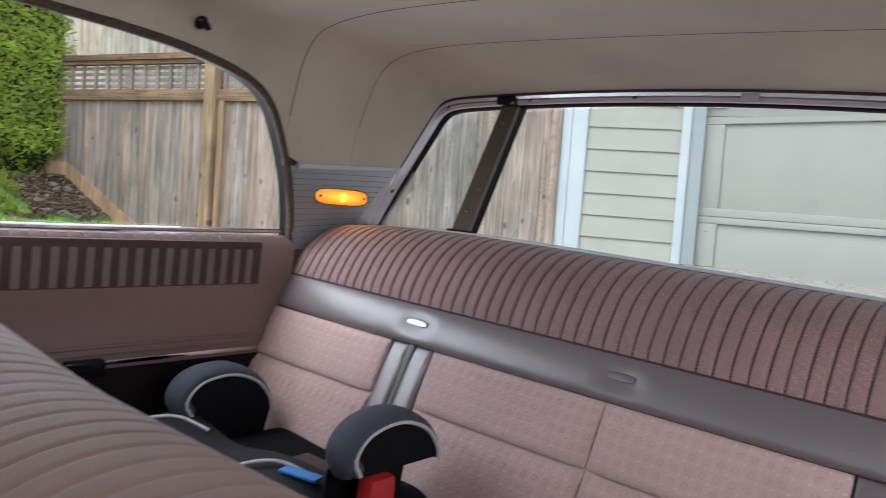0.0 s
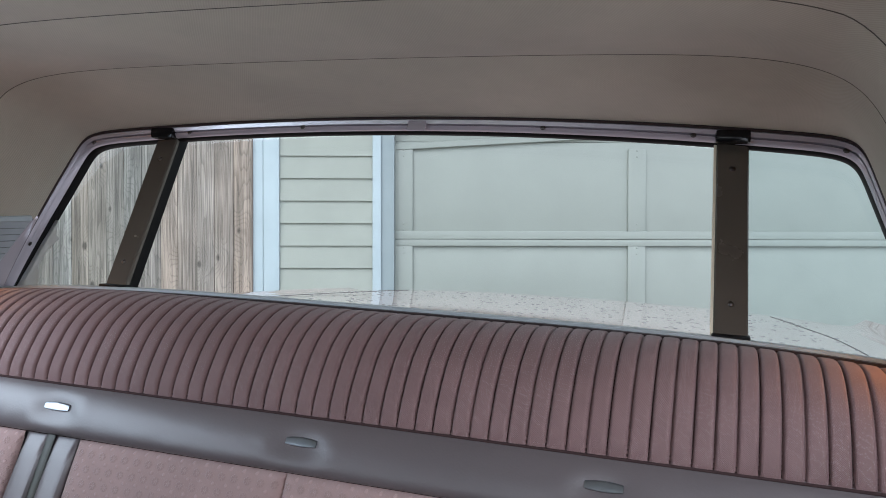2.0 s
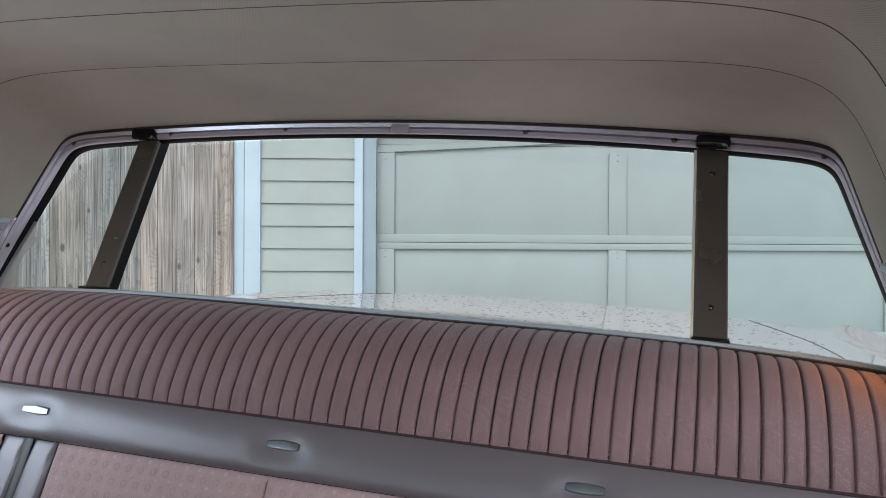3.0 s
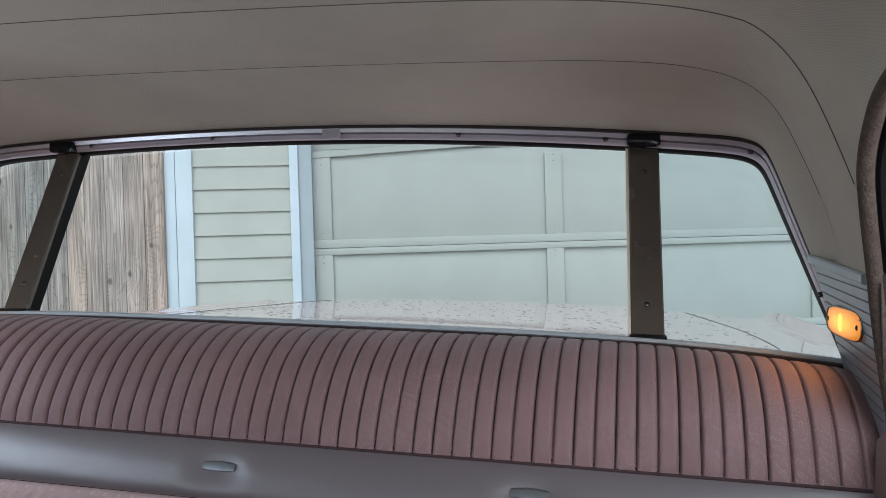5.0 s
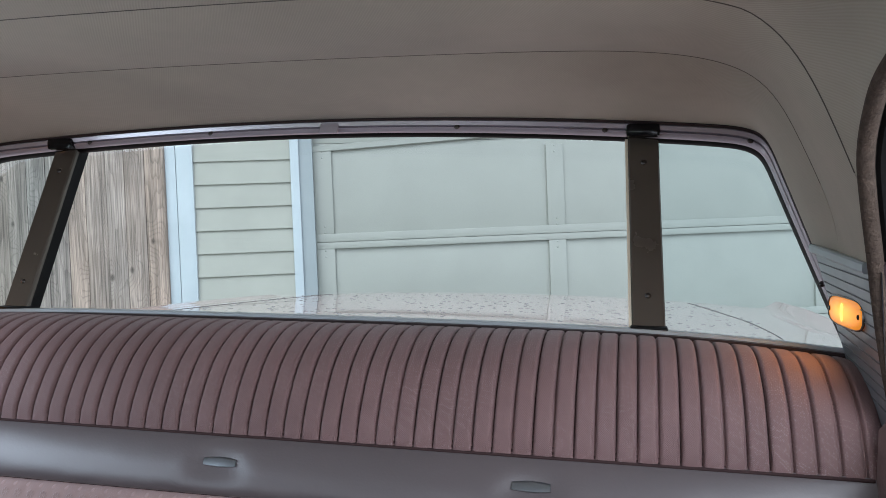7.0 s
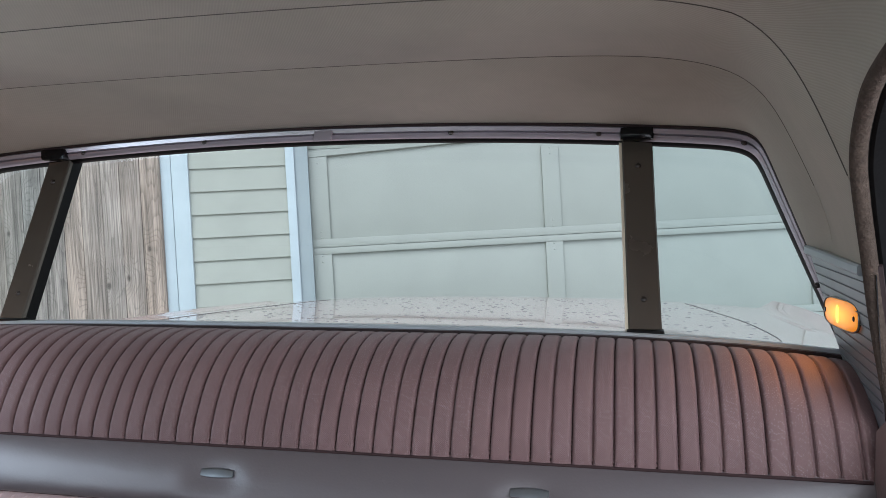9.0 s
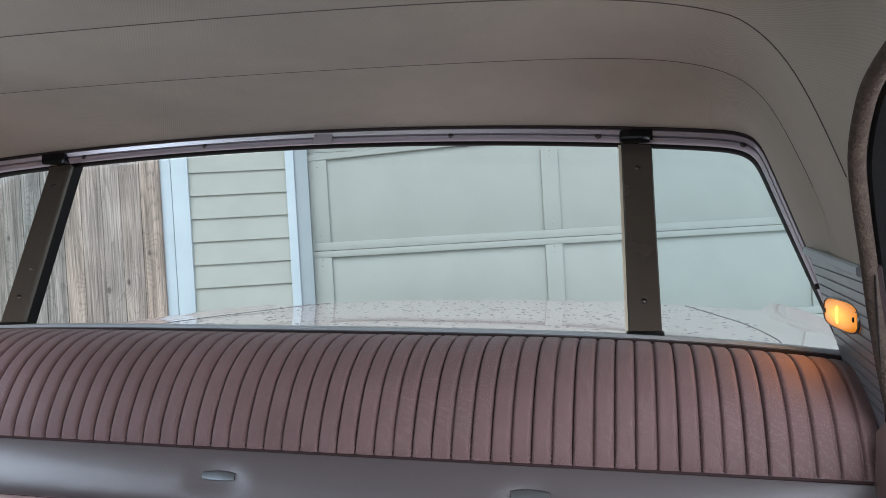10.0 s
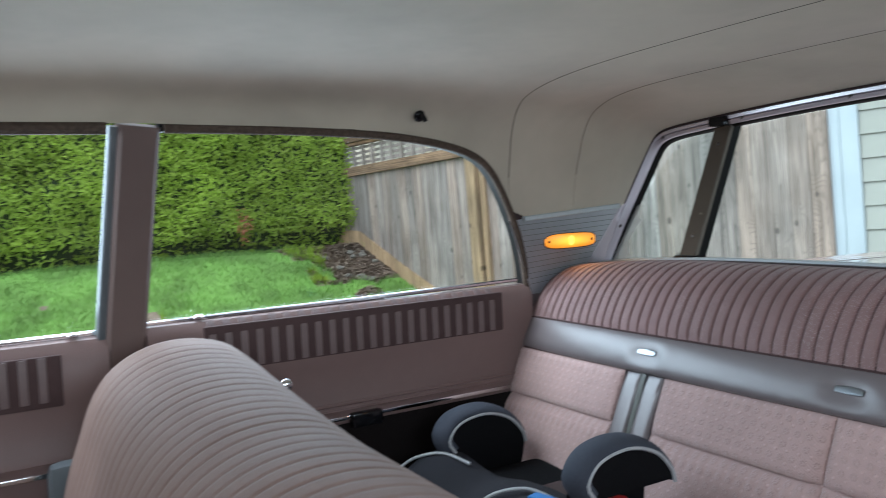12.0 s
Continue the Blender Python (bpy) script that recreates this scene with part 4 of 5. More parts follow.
front_door(-1)
front_door(1)
for side in (-1, 1):
    p = thing("pillar_1" if side < 0 else "pillar_2", (side * 0.74, 0.33, 0.3), "mauve painted door pillar with a bright edge", "pillar", kind="structure")
    part("post", side_of(sweep([Vector((-0.745, 0.301, 0.30)), Vector((-0.745, 0.309, 0.98)), Vector((-0.672, 0.340, 1.322))], rect(0.062, 0.05, 0.006), Vector((1, 0, 0))), side), PILLAR, p)
    part("bright_edge", side_of(sweep([Vector((-0.752, 0.272, 0.95)), Vector((-0.676, 0.307, 1.320))], rect(0.020, 0.03, 0.003), Vector((1, 0, 0))), side), STRIP, p, "dull blue-grey metal strip")
    a = thing("pillar_3" if side < 0 else "pillar_4", (side * 0.68, -0.9, 0.9), "painted windscreen pillar", "pillar", kind="structure")
    part("post", side_of(sweep([Vector((-0.74, -1.0, 0.90)), Vector((-0.63, -0.72, 1.29))], rect(0.06, 0.05, 0.006), Vector((1, 0, 0))), side), PILLAR, a)

# ---- rear pillar panels and their lamps ----
for side in (-1, 1):
    t = thing("trim_1" if side < 0 else "trim_2", (side * 0.71, 1.24, 1.0), "brushed ribbed metal panel on the rear pillar", "trim panel", kind="structure")


    def wall(y, z, off=0.0):
        """The rear pillar's face: it spreads to the rear and towards the belt."""
        return Vector((-(0.6995 + 0.040 * (y - 1.09) + 0.16 * (1.145 - z)) + off, y, z))

    def front(z):
        return 1.066 + 0.42 * (1.145 - z)

    def rear(z):
        return 1.303 + 0.75 * (z - 1.036)

    def head(y):
        return 1.134 + 0.059 * (y - 1.09)

    part("panel", side_of(loft([[wall(y, head(y) + g * (0.97 - head(y))) for y in [front(1.15 - 0.18 * g) + (rear(1.15 - 0.18 * g) - front(1.15 - 0.18 * g)) * i / 8 for i in range(9)]] for g in (0, 0.3, 0.6, 1)]), side), ALU, t)
    for k in range(12):
        z = 1.121 - 0.0117 * k
        part("rib", side_of(sweep([wall(front(z) + 0.004, z, 0.0004), wall(rear(z) + 0.006, z + 0.012, 0.0004)], rect(0.0011, 0.0012), Vector((1, 0, 0))), side), RIBLINE, t)
    # the folded steel between the panel and the rear window's surround
    foot = [p for p in frame_row if p.x < 0 and p.z < 1.22]
    fold = []
    for i in range(9):
        z = 0.985 + 0.170 * i / 8
        a, b = next((p, q) for p, q in zip(foot, foot[1:]) if q.z >= z)
        far = a.lerp(b, max(0.0, (z - a.z) / max(1e-6, b.z - a.z)))
        near = wall(rear(z) - 0.003, z, -0.001)
        fold.append([near + Vector((-0.006, 0, 0)), near, near.lerp(far, 0.5), far + Vector((0.004, -0.004, 0))])
    part("side_flange", side_of(loft(fold), side), GARNISH, t, "mauve-tinted folded edge")
    part("top_strip", side_of(sweep([wall(1.102, head(1.102), 0.003), wall(1.378, head(1.378), 0.003)], rect(0.011, 0.010, 0.002), Vector((1, 0, 0))), side), FLANGE, t, "pale folded flange")
    lamp = thing("courtesy_lamp", (side * 0.715, 1.237, 1.081), "lit amber oval courtesy lamp on the rear pillar", "lamp", "courtesy lamps")
    bez = [Vector((-0.712, 1.237 + 0.073 * math.copysign(abs(math.cos(q)) ** 0.52, math.cos(q)), 1.081 + 0.0165 * math.copysign(abs(math.sin(q)) ** 0.60, math.sin(q)))) for q in [2 * math.pi * i / 32 for i in range(32)]]
    part("bezel", side_of(sweep(bez, rect(0.0022, 0.003, 0.001), Vector((1, 0, 0)), closed=True), side), BRONZE, lamp)
    dome = []
    for j in range(7):
        f = math.cos(j / 6 * math.pi / 2)
        dome.append([Vector((-0.7125 + 0.0045 * math.sin(j / 6 * math.pi / 2), 1.237 + (q.y - 1.237) * max(f, 0.02), 1.081 + (q.z - 1.081) * max(f, 0.02))) for q in bez])
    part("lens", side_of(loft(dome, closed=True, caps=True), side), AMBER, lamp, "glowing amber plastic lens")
    # Glowing disc laid on the lens paints in the lamp's bright middle.
    hot = [[Vector((-0.7083 + 0.0006 * c, 1.237 + 0.009 * math.cos(q) * r, 1.081 + 0.0105 * math.sin(q) * r)) for q in [2 * math.pi * i / 20 for i in range(20)]] for r, c in ((1.0, 0.0), (0.6, 0.8), (0.02, 1.0))]
    part("hot_spot", side_of(loft(hot, closed=True, caps=True), side), HOT_SPOT, lamp, "bright disc for the lamp's hot spot, laid on the lens")
    for y in (1.177, 1.297):
        part("screw", side_of(screw((-0.7100, y, 1.081), (1, 0, 0), 0.0030), side), BLACK, lamp)
    glow = new("courtesy_glow", bpy.data.lights.new("courtesy_glow", "AREA"))
    glow.data.shape, glow.data.size, glow.data.size_y = "RECTANGLE", 0.10, 0.022
    glow.data.energy, glow.data.color = 0.034, (1.0, 0.40, 0.07)
    glow.matrix_world = CAR @ look((side * 0.702, 1.237, 1.080), (0, 1.237, 0.95))

# coat hook on the roof rail
hook = thing("coat_hook", (-0.63, 0.826, 1.338), "small dark coat hook on the headliner", "hook")
part("plate", screw((-0.632, 0.826, 1.338), (1, 0, -0.6), 0.012), BLACK, hook)
part("prong", sweep(spline([(-0.632, 0.826, 1.340), (-0.618, 0.827, 1.334), (-0.616, 0.829, 1.326)], 8), ring(0.005, 0.005, 8)), BLACK, hook)


# ---- child's booster on the rear seat ----
booster = thing("booster_seat", (-0.40, 0.85, 0.53), "grey and black child booster seat with white piping", "booster seat")


def arm(x, dz, inset):
    """An armrest: a padded hoop that falls at both ends, black inside, piped in white."""
    hoop = spline([(x, y, z + dz) for y, z in ((0.836, 0.722), (0.824, 0.746), (0.848, 0.774), (0.905, 0.783), (0.958, 0.766), (0.988, 0.735), (0.994, 0.714))], 28)
    pad_rows = []
    for i, p in enumerate(hoop):
        way = (hoop[min(i + 1, 27)] - hoop[max(i - 1, 0)]).normalized()
        out = Vector((0, -way.z, way.y))
        thick = 0.0185 - 0.0105 * i / 27
        pad_rows.append([p + Vector((0.027 * math.cos(q), 0, 0)) + out * (thick * math.sin(q)) for q in [2 * math.pi * k / 16 for k in range(16)]])
    a = part("armrest", loft(pad_rows, closed=True, caps=True), GREY_FABRIC, booster, "grey padded armrest")
    part("arm_shell", loft([[Vector((x + 0.0235, p.y, p.z - 0.004)) for p in hoop], [Vector((x + 0.0235, p.y, 0.716 + dz)) for p in hoop], [Vector((x + 0.019 - inset, 0.91 + (p.y - 0.91) * 0.93, 0.712 + dz - 0.04 * (inset == 0))) for p in hoop], [Vector((x + 0.012 - inset, 0.91 + (p.y - 0.91) * 0.86, 0.60)) for p in hoop]]), BLACK_FABRIC, a)
    part("piping", sweep([p + Vector((0.0255, 0.0, -0.003)) for p in hoop], ring(0.0032, 0.0032, 6), [Vector((1, 0, 0))] * 28), PIPING, a, "white piping")


arm(-0.600, 0.000, 0.0)
arm(-0.220, 0.028, 0.05)
seat_top = []
for j in range(15):
    y = 0.735 + 0.27 * j / 14
    row = []
    for i in range(25):
        u = i / 12 - 1
        row.append(Vector((-0.395 + 0.195 * u, y, 0.690 - 0.016 * (1 - u * u) - 0.05 * max(0, 1 - j / 3) ** 2 - 0.03 * abs(u) ** 8)))
    seat_top.append(row)
part("seat_pad", loft(seat_top), BLACK_FABRIC, booster, "black seat pad")
front = spline([(-0.640, 0.795, 0.635), (-0.622, 0.788, 0.686), (-0.57, 0.800, 0.698), (-0.49, 0.822, 0.672), (-0.40, 0.830, 0.684), (-0.31, 0.842, 0.681), (-0.245, 0.860, 0.648)], 40)
part("thigh_pad", sweep(front, ring(0.058, 0.018, 14), Vector((0, -0.25, 1))), CHARCOAL, booster, "dark grey padded front edge")
for x, y, dz in ((-0.590, 0.796, -0.012), (-0.375, 0.826, -0.022)):
    seam = spline([(x - 0.050, y - 0.050, 0.700 + dz), (x - 0.028, y - 0.022, 0.724 + dz), (x + 0.010, y + 0.016, 0.734 + dz), (x + 0.060, y + 0.042, 0.722 + dz)], 16)
    part("piping", sweep(seam, ring(0.0028, 0.0028, 6)), PIPING, booster, "white piping")
part("shell", box((-0.59, 0.745, 0.55), (-0.20, 1.0, 0.675), 0.03), BLACK, booster)
part("label", box((-0.350, 0.835, 0.7055), (-0.288, 0.858, 0.7095), 0.001, turn=Matrix.Rotation(0.25, 4, "Z")), BLUE, booster, "blue printed label")
part("belt_guide", box((-0.212, 0.846, 0.64), (-0.182, 0.896, 0.742), 0.012), RED, booster, "red plastic belt guide")

# ---- the car's outside, seen through the rear window ----
def deck_z(x, y):
    f = (y - 1.42) / 1.93
    z = 0.985 - 0.035 * f - 0.010 * f ** 4 - 0.022 * (min(abs(x), 0.96) / 0.8) ** 2.5
    rise = min(1.0, max(0.0, (f - 0.12) / 0.6))
    return z + (0.030 if x > 0 else 0.008) * rise * math.exp(-((abs(x) - 0.995) / 0.030) ** 2)


deck = []
for j in range(25):
    y = 1.42 + 1.93 * j / 24
    row = []
    for i in range(97):
        x = -1.06 + 2.12 * i / 96
        z = deck_z(x, y)
        if abs(x) > 1.005:
            z -= ((abs(x) - 1.005) / 0.055) ** 2 * 0.08
        row.append(Vector((x, y, z)))
    deck.append(row)
part("boot_deck", loft(deck), PAINT, car_body, "pale glossy boot lid and wings, wet with rain")


gap = [(-0.68, 3.25), (-0.735, 2.8), (-0.775, 2.5), (-0.79, 2.2), (-0.785, 2.0), (-0.755, 1.93), (-0.68, 1.905), (0.0, 1.88), (0.68, 1.905), (0.755, 1.93), (0.785, 2.0), (0.79, 2.2), (0.775, 2.5), (0.735, 2.8), (0.68, 3.25)]
part("lid_gap", sweep([Vector((p.x, p.y, deck_z(p.x, p.y) + 0.0005)) for p in spline([(x, y, 0) for x, y in gap], 120)], ring(0.0010, 0.0010, 6)), LID_GAP, car_body)
wet = random.Random(11)
bm = bmesh.new()
for k in range(900):
    x, y = wet.uniform(-0.8, 0.8), wet.uniform(1.55, 3.2)
    r = wet.uniform(0.0020, 0.0042)
    m = Matrix.Translation((x, y, deck_z(x, y))) @ Matrix.Diagonal((wet.uniform(1.2, 2.2), wet.uniform(0.8, 1.3), 0.3, 1))
    bmesh.ops.create_icosphere(bm, subdivisions=1, radius=r, matrix=m)
tagged(part("rain_drops", bm, WATER, car_body, "scattered rain drops", sharp=180), kind="stuff")
part("tail_panel", box((-0.98, 3.33, 0.45), (0.98, 3.36, 0.885), 0.01), PAINT, car_body)
for side in (-1, 1):
    part("side_panel", side_of(box((-0.99, -2.6, 0.28), (-0.96, 3.34, 0.90), 0.012), side), PAINT, car_body)
    part("belt_panel", side_of(box((-0.97, -1.1, 0.86), (-0.80, 1.45, 0.945), 0.02), side), PAINT, car_body)
part("front_panel", box((-0.97, -2.90, 0.40), (0.97, -2.84, 0.90), 0.02), PAINT, car_body)
for y in (-2.97, 3.40):
    part("bumper", box((-0.98, y - 0.05, 0.42), (0.98, y + 0.05, 0.56), 0.03), CHROME, car_body, "chrome bumper")
screen_sheet = facing(loft([[Vector((x, -1.02 + 0.30 * f, 0.93 + 0.37 * f)) for x in (-0.74 + 0.11 * f, 0.0, 0.74 - 0.11 * f)] for f in (0, 0.5, 1.0)]), (0, -1, 0.5))
screen_sheet.materials.append(SIDE_GLASS)
windscreen = part("windscreen", screen_sheet, SIDE_GLASS, car_body)
windscreen.visible_shadow = False
part("bonnet", box((-0.98, -2.9, 0.86), (0.98, -1.02, 0.94), 0.03), PAINT, car_body)
for side in (-1, 1):
    for y in (-1.7, 2.2):
        w = part("wheel", sweep([Vector((side * 0.72, y, 0.33)), Vector((side * 0.93, y, 0.33))], ring(0.33, 0.33, 28)), RUBBER, car_body)

# ---- house wall, garage door and trim ----
GAR = Matrix.Translation((-1.051, 4.305, 0)) @ Matrix.Rotation(radians(GARAGE_TURN), 4, "Z")
house = thing("house", (0, 0.2, 0), "grey-green lap-sided garage front with white trim", "house", space=GAR)
LAP = 0.1215
for k in range(20):
    z0 = 0.965 - 7 * LAP + k * LAP
    rowsl = [[Vector((u, -0.006, z0 + 0.010)), Vector((u, -0.030, z0 + 0.007)), Vector((u, -0.034, z0)), Vector((u, -0.036, z0 + 0.001)), Vector((u, -0.036, z0 + 0.010)), Vector((u, -0.0235, z0 + LAP + 0.012)), Vector((u, 0.0, z0 + LAP + 0.012)), Vector((u, 0.0, z0 + 0.010))] for u in (-0.74, -0.21)]
    part("siding_board", loft(rowsl, closed=True, caps=True), SIDING, house)
part("corner_board", box((-0.803, -0.05, 0.05), (-0.718, 0.02, 2.62), 0.004), TRIM_WHITE, house, "white corner board")
part("corner_board", box((-0.872, -0.042, 0.05), (-0.806, 0.05, 2.62), 0.004), TRIM_WHITE, house, "white corner board")
part("door_casing", box((-0.216, -0.05, 0.03), (-0.170, 0.08, 2.3), 0.004), TRIM_WHITE, house, "white door casing")
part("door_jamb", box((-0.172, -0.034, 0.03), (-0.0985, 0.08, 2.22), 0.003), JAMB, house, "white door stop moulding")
part("door_jamb", box((4.90, -0.030, 0.03), (5.0, 0.08, 2.22), 0.004), TRIM_WHITE, house)
part("door_head", box((-0.224, -0.045, 2.20), (5.1, 0.08, 2.34), 0.004), TRIM_WHITE, house)
part("upper_wall", box((-0.86, 0.0, 2.30), (8.0, 0.16, 2.62)), SIDING, house)
part("wall_core", box((-0.86, 0.002, 0.0), (-0.17, 0.16, 2.62)), SIDING, house)
part("wall_core", box((4.98, -0.02, 0.0), (8.0, 0.16, 2.62)), SIDING, house)
part("side_wall", box((-0.86, 0.05, 0.0), (-0.72, 6.0, 2.62)), SIDING, house)
# Unseen roof, its low deep eave added to shade the garage front.
part("roof", box((-1.2, -0.65, 2.62), (8.4, 6.2, 2.76), 0.01), ROCK, house)

garage_door = thing("garage_door", (2.4, 0.03, 0.05), "closed pale grey panelled sectional garage door", "garage door", space=GAR)
SEC = 0.535
part("backing", box((-0.10, 0.058, 0.03), (4.95, 0.08, 2.2)), DOOR_PAINT, garage_door)
for s in range(4):
    z0 = 0.053 + s * SEC
    part("section", box((-0.10, 0.030, z0 + 0.001), (4.92, 0.06, z0 + SEC - 0.001), 0.001), DOOR_PAINT, garage_door)
    if s != 3:
        part("rail", box((-0.10, 0.011, z0 + 0.0012), (4.92, 0.032, z0 + 0.045), 0.002), DOOR_PAINT, garage_door)
    if s != 2:
        part("rail", box((-0.10, 0.011, z0 + SEC - 0.036), (4.92, 0.032, z0 + SEC - 0.0012), 0.002), DOOR_PAINT, garage_door)
    else:
        bow = [Vector((-0.10 + 5.02 * i / 20, 0.020, 1.633 + 0.0605 * (2.51 - abs(2.51 - 5.02 * i / 20)) - 0.006)) for i in range(21)]
        part("rail", sweep(bow, rect(0.022, 0.034, 0.003)), DOOR_PAINT, garage_door, "bowed upper rail")
    for k in range(5):
        u = (-0.098, 1.188, 2.769, 3.80, 4.82)[k]
        part("stile", box((u, 0.0135, z0 + 0.0445), (min(u + 0.098, 4.92), 0.031, z0 + SEC - 0.0355), 0.003), DOOR_PAINT, garage_door)
        for z in (z0 + 0.052, z0 + 0.085, z0 + SEC - 0.045, z0 + SEC - 0.078):
            part("bolt", screw((u + 0.049, 0.0135, z), (0, -1, 0), 0.0055), DOOR_PAINT, garage_door)

# ---- fence ----
FEN = Matrix.Translation((-1.90, 3.95, 0)) @ Matrix.Rotation(math.atan2(0.21, 1), 4, "Z")


def ground_z(x, y):
    """The drive is level; the lawn climbs as a bank to the hedge."""
    f = min(max((-3.6 - x) / 2.3, 0), 1)
    return 1.07 * f ** 1.25


def bed(x, y):
    if noise.noise((x * 2.3 + 9.0, y * 2.3, 4.0)) > 0.38:
        return True
    ragged = noise.noise((x * 4.0, y * 4.0, 3.0)) + 0.5 * noise.noise((x * 11.0, y * 11.0, 5.0))
    return y > 2.50 + 0.25 * ragged and x < -5.34 + 0.10 * ragged


fence = thing("fence", (-2.0, 0, 0), "weathered cedar board fence with a lattice top", "fence", space=FEN)
u, k = 0.06, 0
while u > -8.0:
    w = 0.104 + 0.007 * math.sin(k * 2.7)
    z0 = max(ground_z(-1.9 + u, 3.5) - 0.05, 0.03)
    part("board", box((u - w + 0.0022, -0.012 + 0.0022 * math.sin(k * 5.1), z0), (u, 0.012 + 0.0022 * math.sin(k * 5.1), 1.70), 0.0015), FENCE, fence)
    u -= w
    k += 1
part("rail", box((-8, -0.045, 1.685), (0.05, 0.03, 1.765), 0.004), RAIL_BROWN, fence, "brown cedar rail")
part("cap_rail", box((-8, -0.05, 1.985), (0.05, 0.04, 2.03), 0.004), RAIL_BROWN, fence, "brown cedar cap rail")
part("rail", box((-8, -0.03, 1.955), (0.05, 0.025, 1.985), 0.004), RAIL_BROWN, fence)
for k in range(3):
    u = -2.52 - 2.35 * k
    part("post", box((u - 0.06, -0.075, 0.0), (u + 0.03, 0.02, 2.05), 0.004), FENCE_TAN, fence, "tan cedar post")
    part("post", box((u + 0.055, -0.045, 0.0), (u + 0.10, 0.02, 1.70), 0.003), FENCE_TAN, fence, "tan cedar post")
bm = bmesh.new()
for k in range(60):
    box((-8 + k * 0.135, -0.008, 1.765), (-8 + k * 0.135 + 0.035, 0.004, 1.96), 0, bm)
for k in range(4):
    box((-8, 0.005, 1.785 + k * 0.045), (0.05, 0.016, 1.808 + k * 0.045), 0, bm)
part("lattice", bm, FENCE, fence)
part("kick_board", loft([[Vector((uu, -0.022, ground_z(-1.9 + uu * 0.98, 3.5) - 0.02)), Vector((uu, -0.022, ground_z(-1.9 + uu * 0.98, 3.5) + 0.13)), Vector((uu, -0.012, ground_z(-1.9 + uu * 0.98, 3.5) + 0.13)), Vector((uu, -0.02, ground_z(-1.9 + uu * 0.98, 3.5) - 0.02))] for uu in [-0.0 - 0.15 * q for q in range(54)]], closed=True, caps=True), FENCE_TAN, fence, "tan board along the slope")

# a taller plank wall behind the fence
neighbour = thing("plank_wall", (-4, 1.6, 0), "pale weathered plank wall of a neighbouring shed", "shed", space=FEN)
for k in range(52):
    part("plank", box((-10.2 + k * 0.2, 1.6, 0.0), (-10.2 + k * 0.2 + 0.195, 1.63, 4.2), 0.003), FENCE_PALE, neighbour)

# ---- ground ----
rows = []
xs = [-600, -200, -60, -20, -12] + [-9 + 0.125 * i for i in range(22)] + [-6.25 + 0.05 * i for i in range(75)] + [-2.5, 0, 4, 12, 60, 200, 600]
ys = [-600, -200, -60, -20] + [-10 + 0.5 * i for i in range(20)] + [0.05 * i for i in range(100)] + [5.0, 5.5, 6, 8] + [12, 60, 200, 600]
for y in ys:
    rows.append([Vector((x, y, (ground_z(x, y) + 0.02 * noise.noise((x * 1.3, y * 1.3, 0)) if x < -2.9 else 0.0))) for x in xs])
ground = single("ground", loft(rows), None, "lawn bank beside a concrete drive", "ground", "structure", space=Matrix())
ground.data.materials.append(CONCRETE)
ground.data.materials.append(GRASS)
ground.data.materials.append(SOIL)
for f in ground.data.polygons:
    c = f.center
    f.material_index = 0 if c.x > -3.0 else (2 if bed(c.x, c.y) and 4 > c.y > -4 else 1)

# ---- hedge ----
hedge = thing("hedge", (-6.4, 0, 1.1), "dense green clipped conifer hedge", "hedge", space=Matrix())
rng = random.Random(5)


def hedge_face(y, z):
    return -5.95 - 0.10 * noise.noise((y * 0.9, z * 0.9, 3.0)) - 0.05 * noise.noise((y * 3.1, z * 3.1, 1.0)) - max(0, 0.30 - (z - 1.0)) * 0.9 - 0.07 * noise.noise((y * 5.5, z * 4.0, 9.0))


# Dark green core behind the leaves puts the hedge's inner shade into colour.
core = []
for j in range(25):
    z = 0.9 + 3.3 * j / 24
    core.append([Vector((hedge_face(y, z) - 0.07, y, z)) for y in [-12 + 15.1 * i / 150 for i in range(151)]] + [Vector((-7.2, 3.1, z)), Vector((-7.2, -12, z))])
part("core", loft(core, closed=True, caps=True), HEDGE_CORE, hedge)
verts, faces = [], []
for k in range(110000):
    y, z = rng.uniform(-4.0, 3.12), 0.98 + 3.1 * rng.random()
    x = hedge_face(y, z) + rng.uniform(-0.09, 0.03)
    if rng.random() < 0.04:
        x += 0.06
    # Leaves are thinned near the foot so the dark core reads as shade.
    if z < 1.24 and rng.random() < 0.7:
        continue
    a, tilt = rng.uniform(0, 2 * math.pi), rng.uniform(-0.5, 0.6)
    d = Vector((0.10 + 0.35 * rng.random(), math.cos(a) * 0.7, math.sin(a) * 0.5 - 0.2)).normalized()
    s = d.cross(Vector((1.0, rng.uniform(-0.7, 0.7), rng.uniform(0.0, 0.9)))).normalized()
    ln, w = rng.uniform(0.026, 0.062), rng.uniform(0.006, 0.013)
    p = Vector((x, y, z))
    i = len(verts)
    verts += [p - s * w * 0.4, p + d * ln * 0.55 - s * w, p + d * ln, p + d * ln * 0.5 + s * w]
    faces.append((i, i + 1, i + 2, i + 3))
me = bpy.data.meshes.new("leaves")
me.from_pydata(verts, [], faces)
me.materials.append(LEAF)
tagged(part("leaves", me, LEAF, hedge), kind="stuff")
sprig = random.Random(8)
verts, faces = [], []
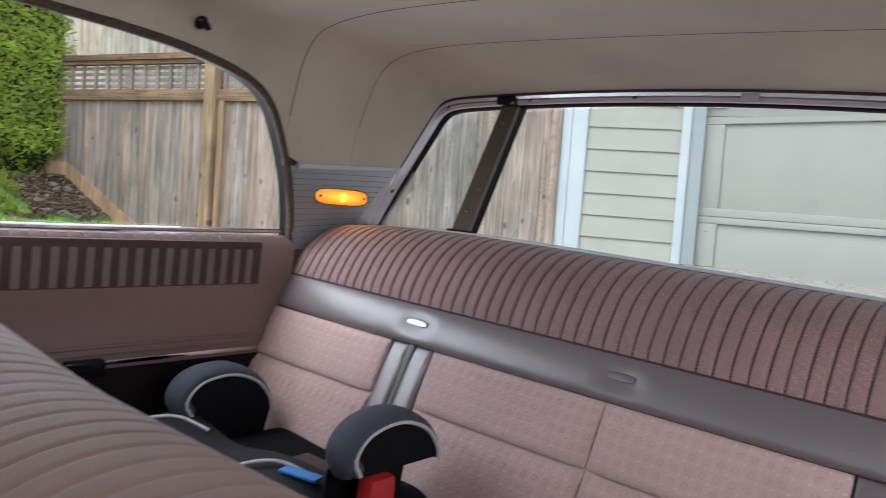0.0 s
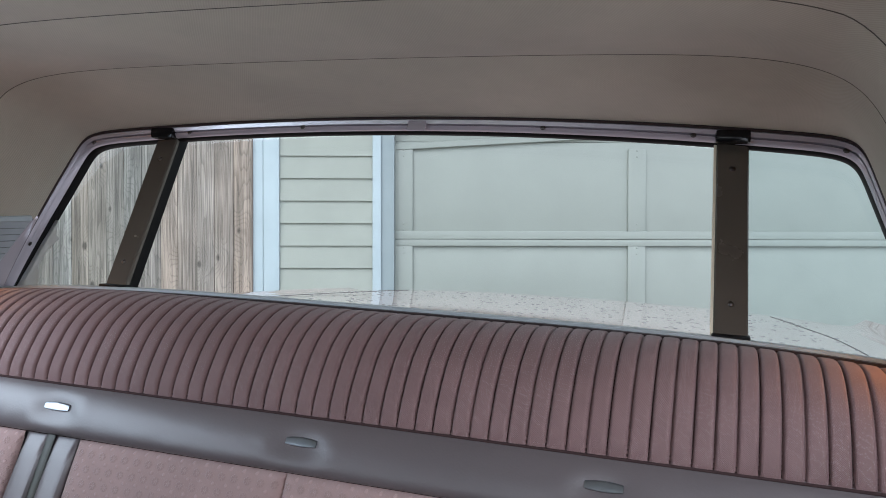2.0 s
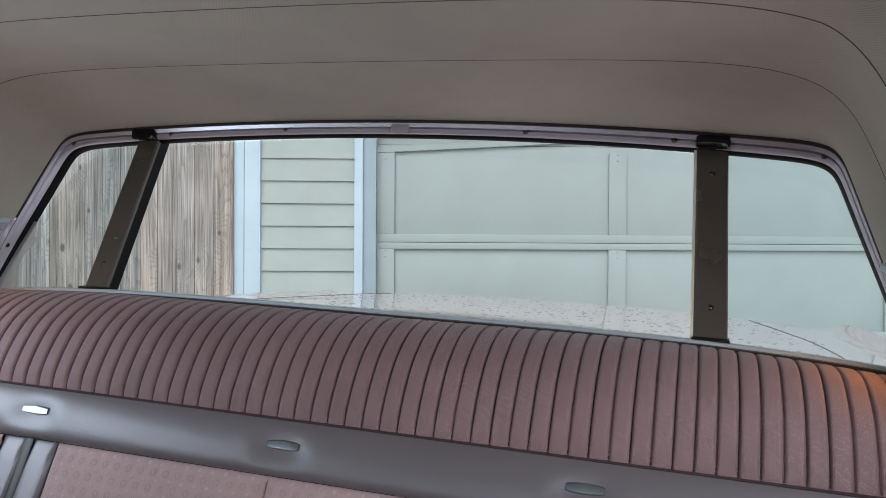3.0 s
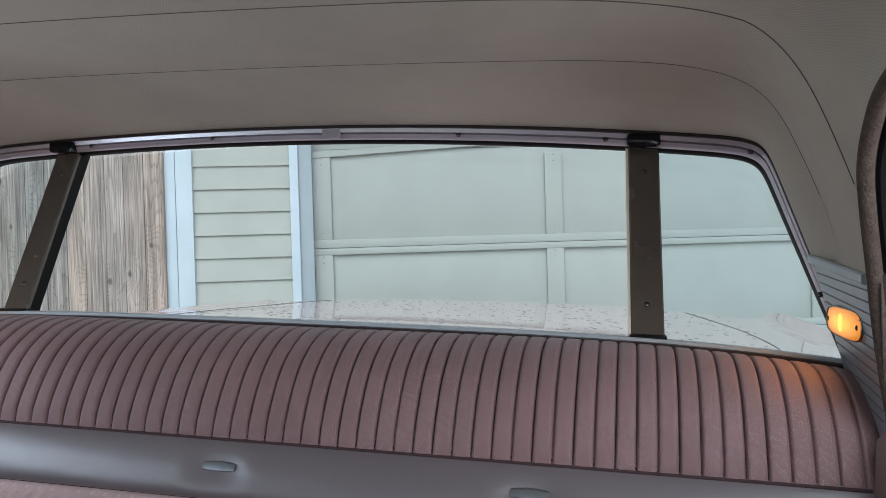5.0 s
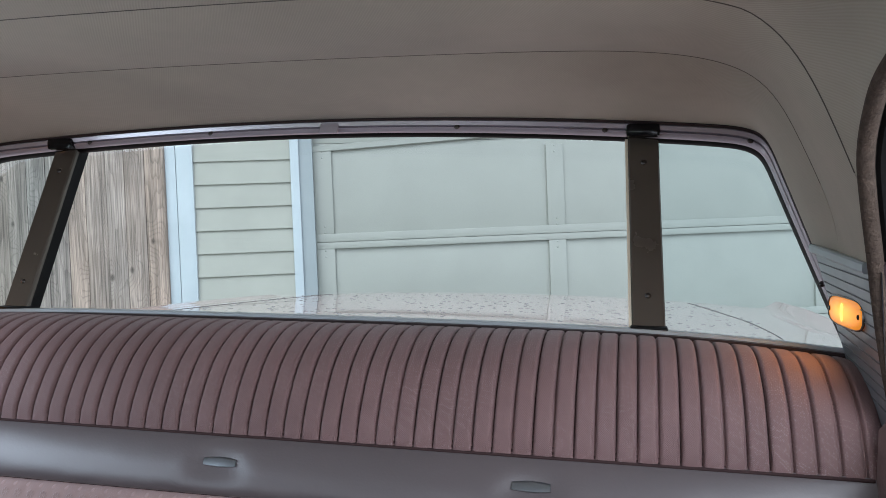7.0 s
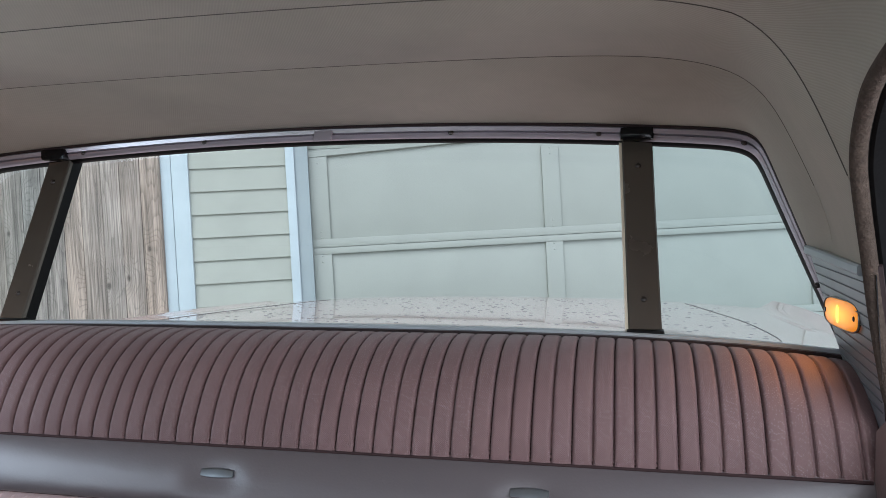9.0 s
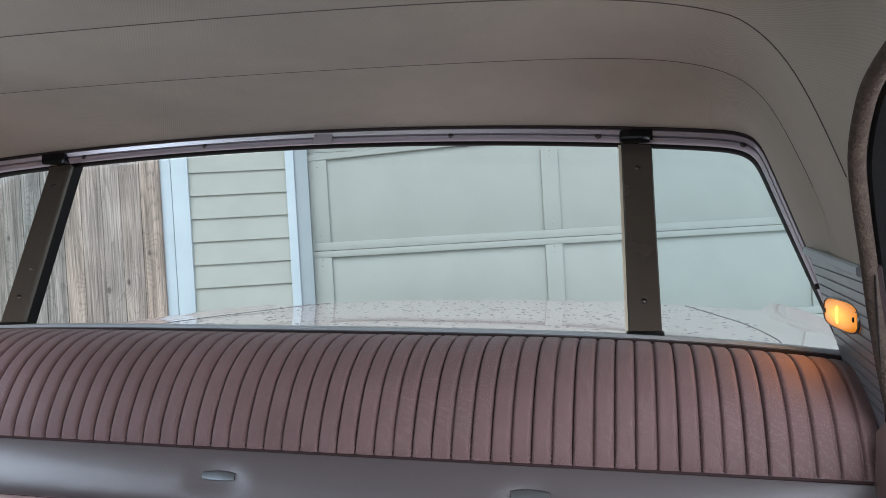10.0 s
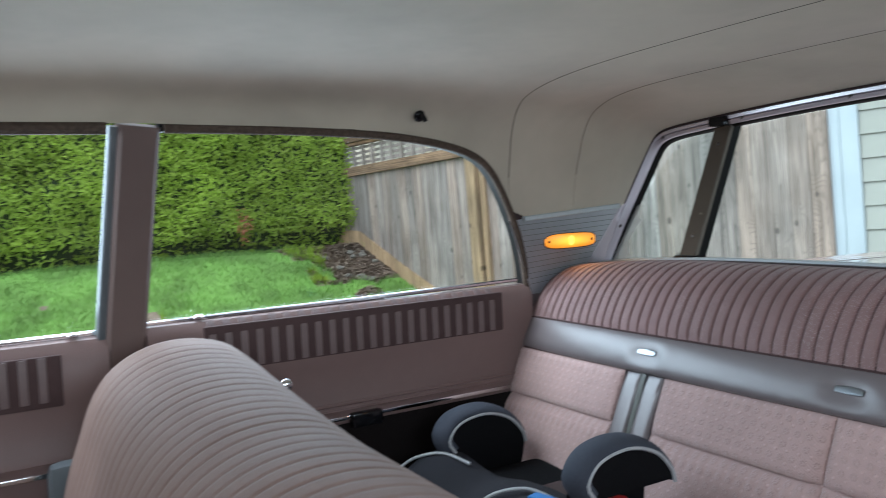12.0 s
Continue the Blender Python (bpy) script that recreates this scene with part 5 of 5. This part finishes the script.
for k in range(70):
    p = Vector((hedge_face(2.05, 1.32) + sprig.uniform(0.03, 0.09), 2.05 + sprig.gauss(0, 0.030), 1.32 + sprig.gauss(0, 0.06)))
    d = Vector((0.4, sprig.uniform(-1, 1), sprig.uniform(-1, 1))).normalized() * sprig.uniform(0.02, 0.04)
    w = d.cross(Vector((1, 0.2, 0.3))).normalized() * 0.007
    i = len(verts)
    verts += [p, p + d * 0.5 - w, p + d, p + d * 0.5 + w]
    faces.append((i, i + 1, i + 2, i + 3))
me = bpy.data.meshes.new("dead_sprig")
me.from_pydata(verts, [], faces)
me.materials.append(DEAD)
part("dead_sprig", me, DEAD, hedge, "rust-brown dead sprig")

# ---- grass, mulch and stones on the bank ----
def tufts(count, x0, x1, y0, y1, keep, ln0, ln1, width, seed):
    r2 = random.Random(seed)
    vs, fs = [], []
    for k in range(count):
        x, y = r2.uniform(x0, x1), r2.uniform(y0, y1)
        if not keep(x, y):
            continue
        z = ground_z(x, y) + 0.02 * noise.noise((x * 1.3, y * 1.3, 0)) - 0.005
        a = r2.uniform(0, 2 * math.pi)
        ln = r2.uniform(ln0, ln1) * (1.0 + 0.5 * noise.noise((x * 2.0, y * 2.0, 5.0)))
        d = Vector((math.cos(a) * 0.5, math.sin(a) * 0.5, 1.0)) * ln
        w = Vector((-math.sin(a), math.cos(a), 0)) * width
        p = Vector((x, y, z))
        i = len(vs)
        vs += [p - w, p + w, p + d]
        fs.append((i, i + 1, i + 2))
    out = bpy.data.meshes.new("blades")
    out.from_pydata(vs, [], fs)
    return out


lawn = new("grass", tufts(90000, -6.1, -3.0, -3.5, 3.4, lambda x, y: not bed(x, y) or noise.noise((x * 3, y * 3, 2.0)) > 0.25, 0.025, 0.06, 0.004, 21))
lawn.data.materials.append(BLADE)
tagged(lawn, "short bright green grass on the bank", "grass", kind="stuff")
weeds = new("weeds", tufts(44000, -5.9, -3.4, 1.2, 3.4, lambda x, y: bed(x, y) and noise.noise((x * 2.6, y * 2.6, 8.0)) + 0.5 * noise.noise((x * 9.0, y * 9.0, 3.0)) > 0.16 + 0.25 * (y - 2.4), 0.03, 0.09, 0.007, 33))
weeds.data.materials.append(LEAF)
tagged(weeds, "low dark green weeds in the garden bed", "weeds", kind="stuff")
for k in range(16):
    r3 = random.Random(100 + k)
    x, y = r3.uniform(-5.85, -5.36), r3.uniform(2.6, 3.35)
    if not bed(x, y):
        continue
    r = r3.uniform(0.018, 0.046)
    bm = bmesh.new()
    bmesh.ops.create_icosphere(bm, subdivisions=3, radius=r)
    for v in bm.verts:
        v.co *= 1 + 0.45 * noise.noise(v.co * 22 + Vector((k, 0, 0))) + 0.2 * noise.noise(v.co * 60 + Vector((0, k, 0)))
        v.co.z *= 0.6
    st = new("stone", mesh_of("stone", bm, ROCK))
    st.location = (x, y, ground_z(x, y) + r * 0.05)
    tagged(st, "rough grey garden stone in the mulch bed", "stone", "stones in the bed")

chip = random.Random(44)
vs, fs = [], []
for k in range(30000):
    x, y = chip.uniform(-5.95, -5.15), chip.uniform(2.2, 3.6)
    if not bed(x, y):
        continue
    p = Vector((x, y, ground_z(x, y) + 0.02 * noise.noise((x * 1.3, y * 1.3, 0)) + chip.uniform(0.0, 0.02)))
    a, b = chip.uniform(0, 6.28), chip.uniform(-0.6, 0.6)
    d = Vector((math.cos(a), math.sin(a), b)) * chip.uniform(0.006, 0.018)
    w = Vector((-math.sin(a), math.cos(a), chip.uniform(-0.5, 0.5))) * chip.uniform(0.003, 0.007)
    i = len(vs)
    vs += [p - d - w, p + d - w, p + d + w, p - d + w]
    fs.append((i, i + 1, i + 2, i + 3))
me = bpy.data.meshes.new("mulch")
me.from_pydata(vs, [], fs)
me.materials.append(SOIL)
tagged(new("mulch", me), "brown bark chips in the bed beside the fence", "mulch", kind="stuff")
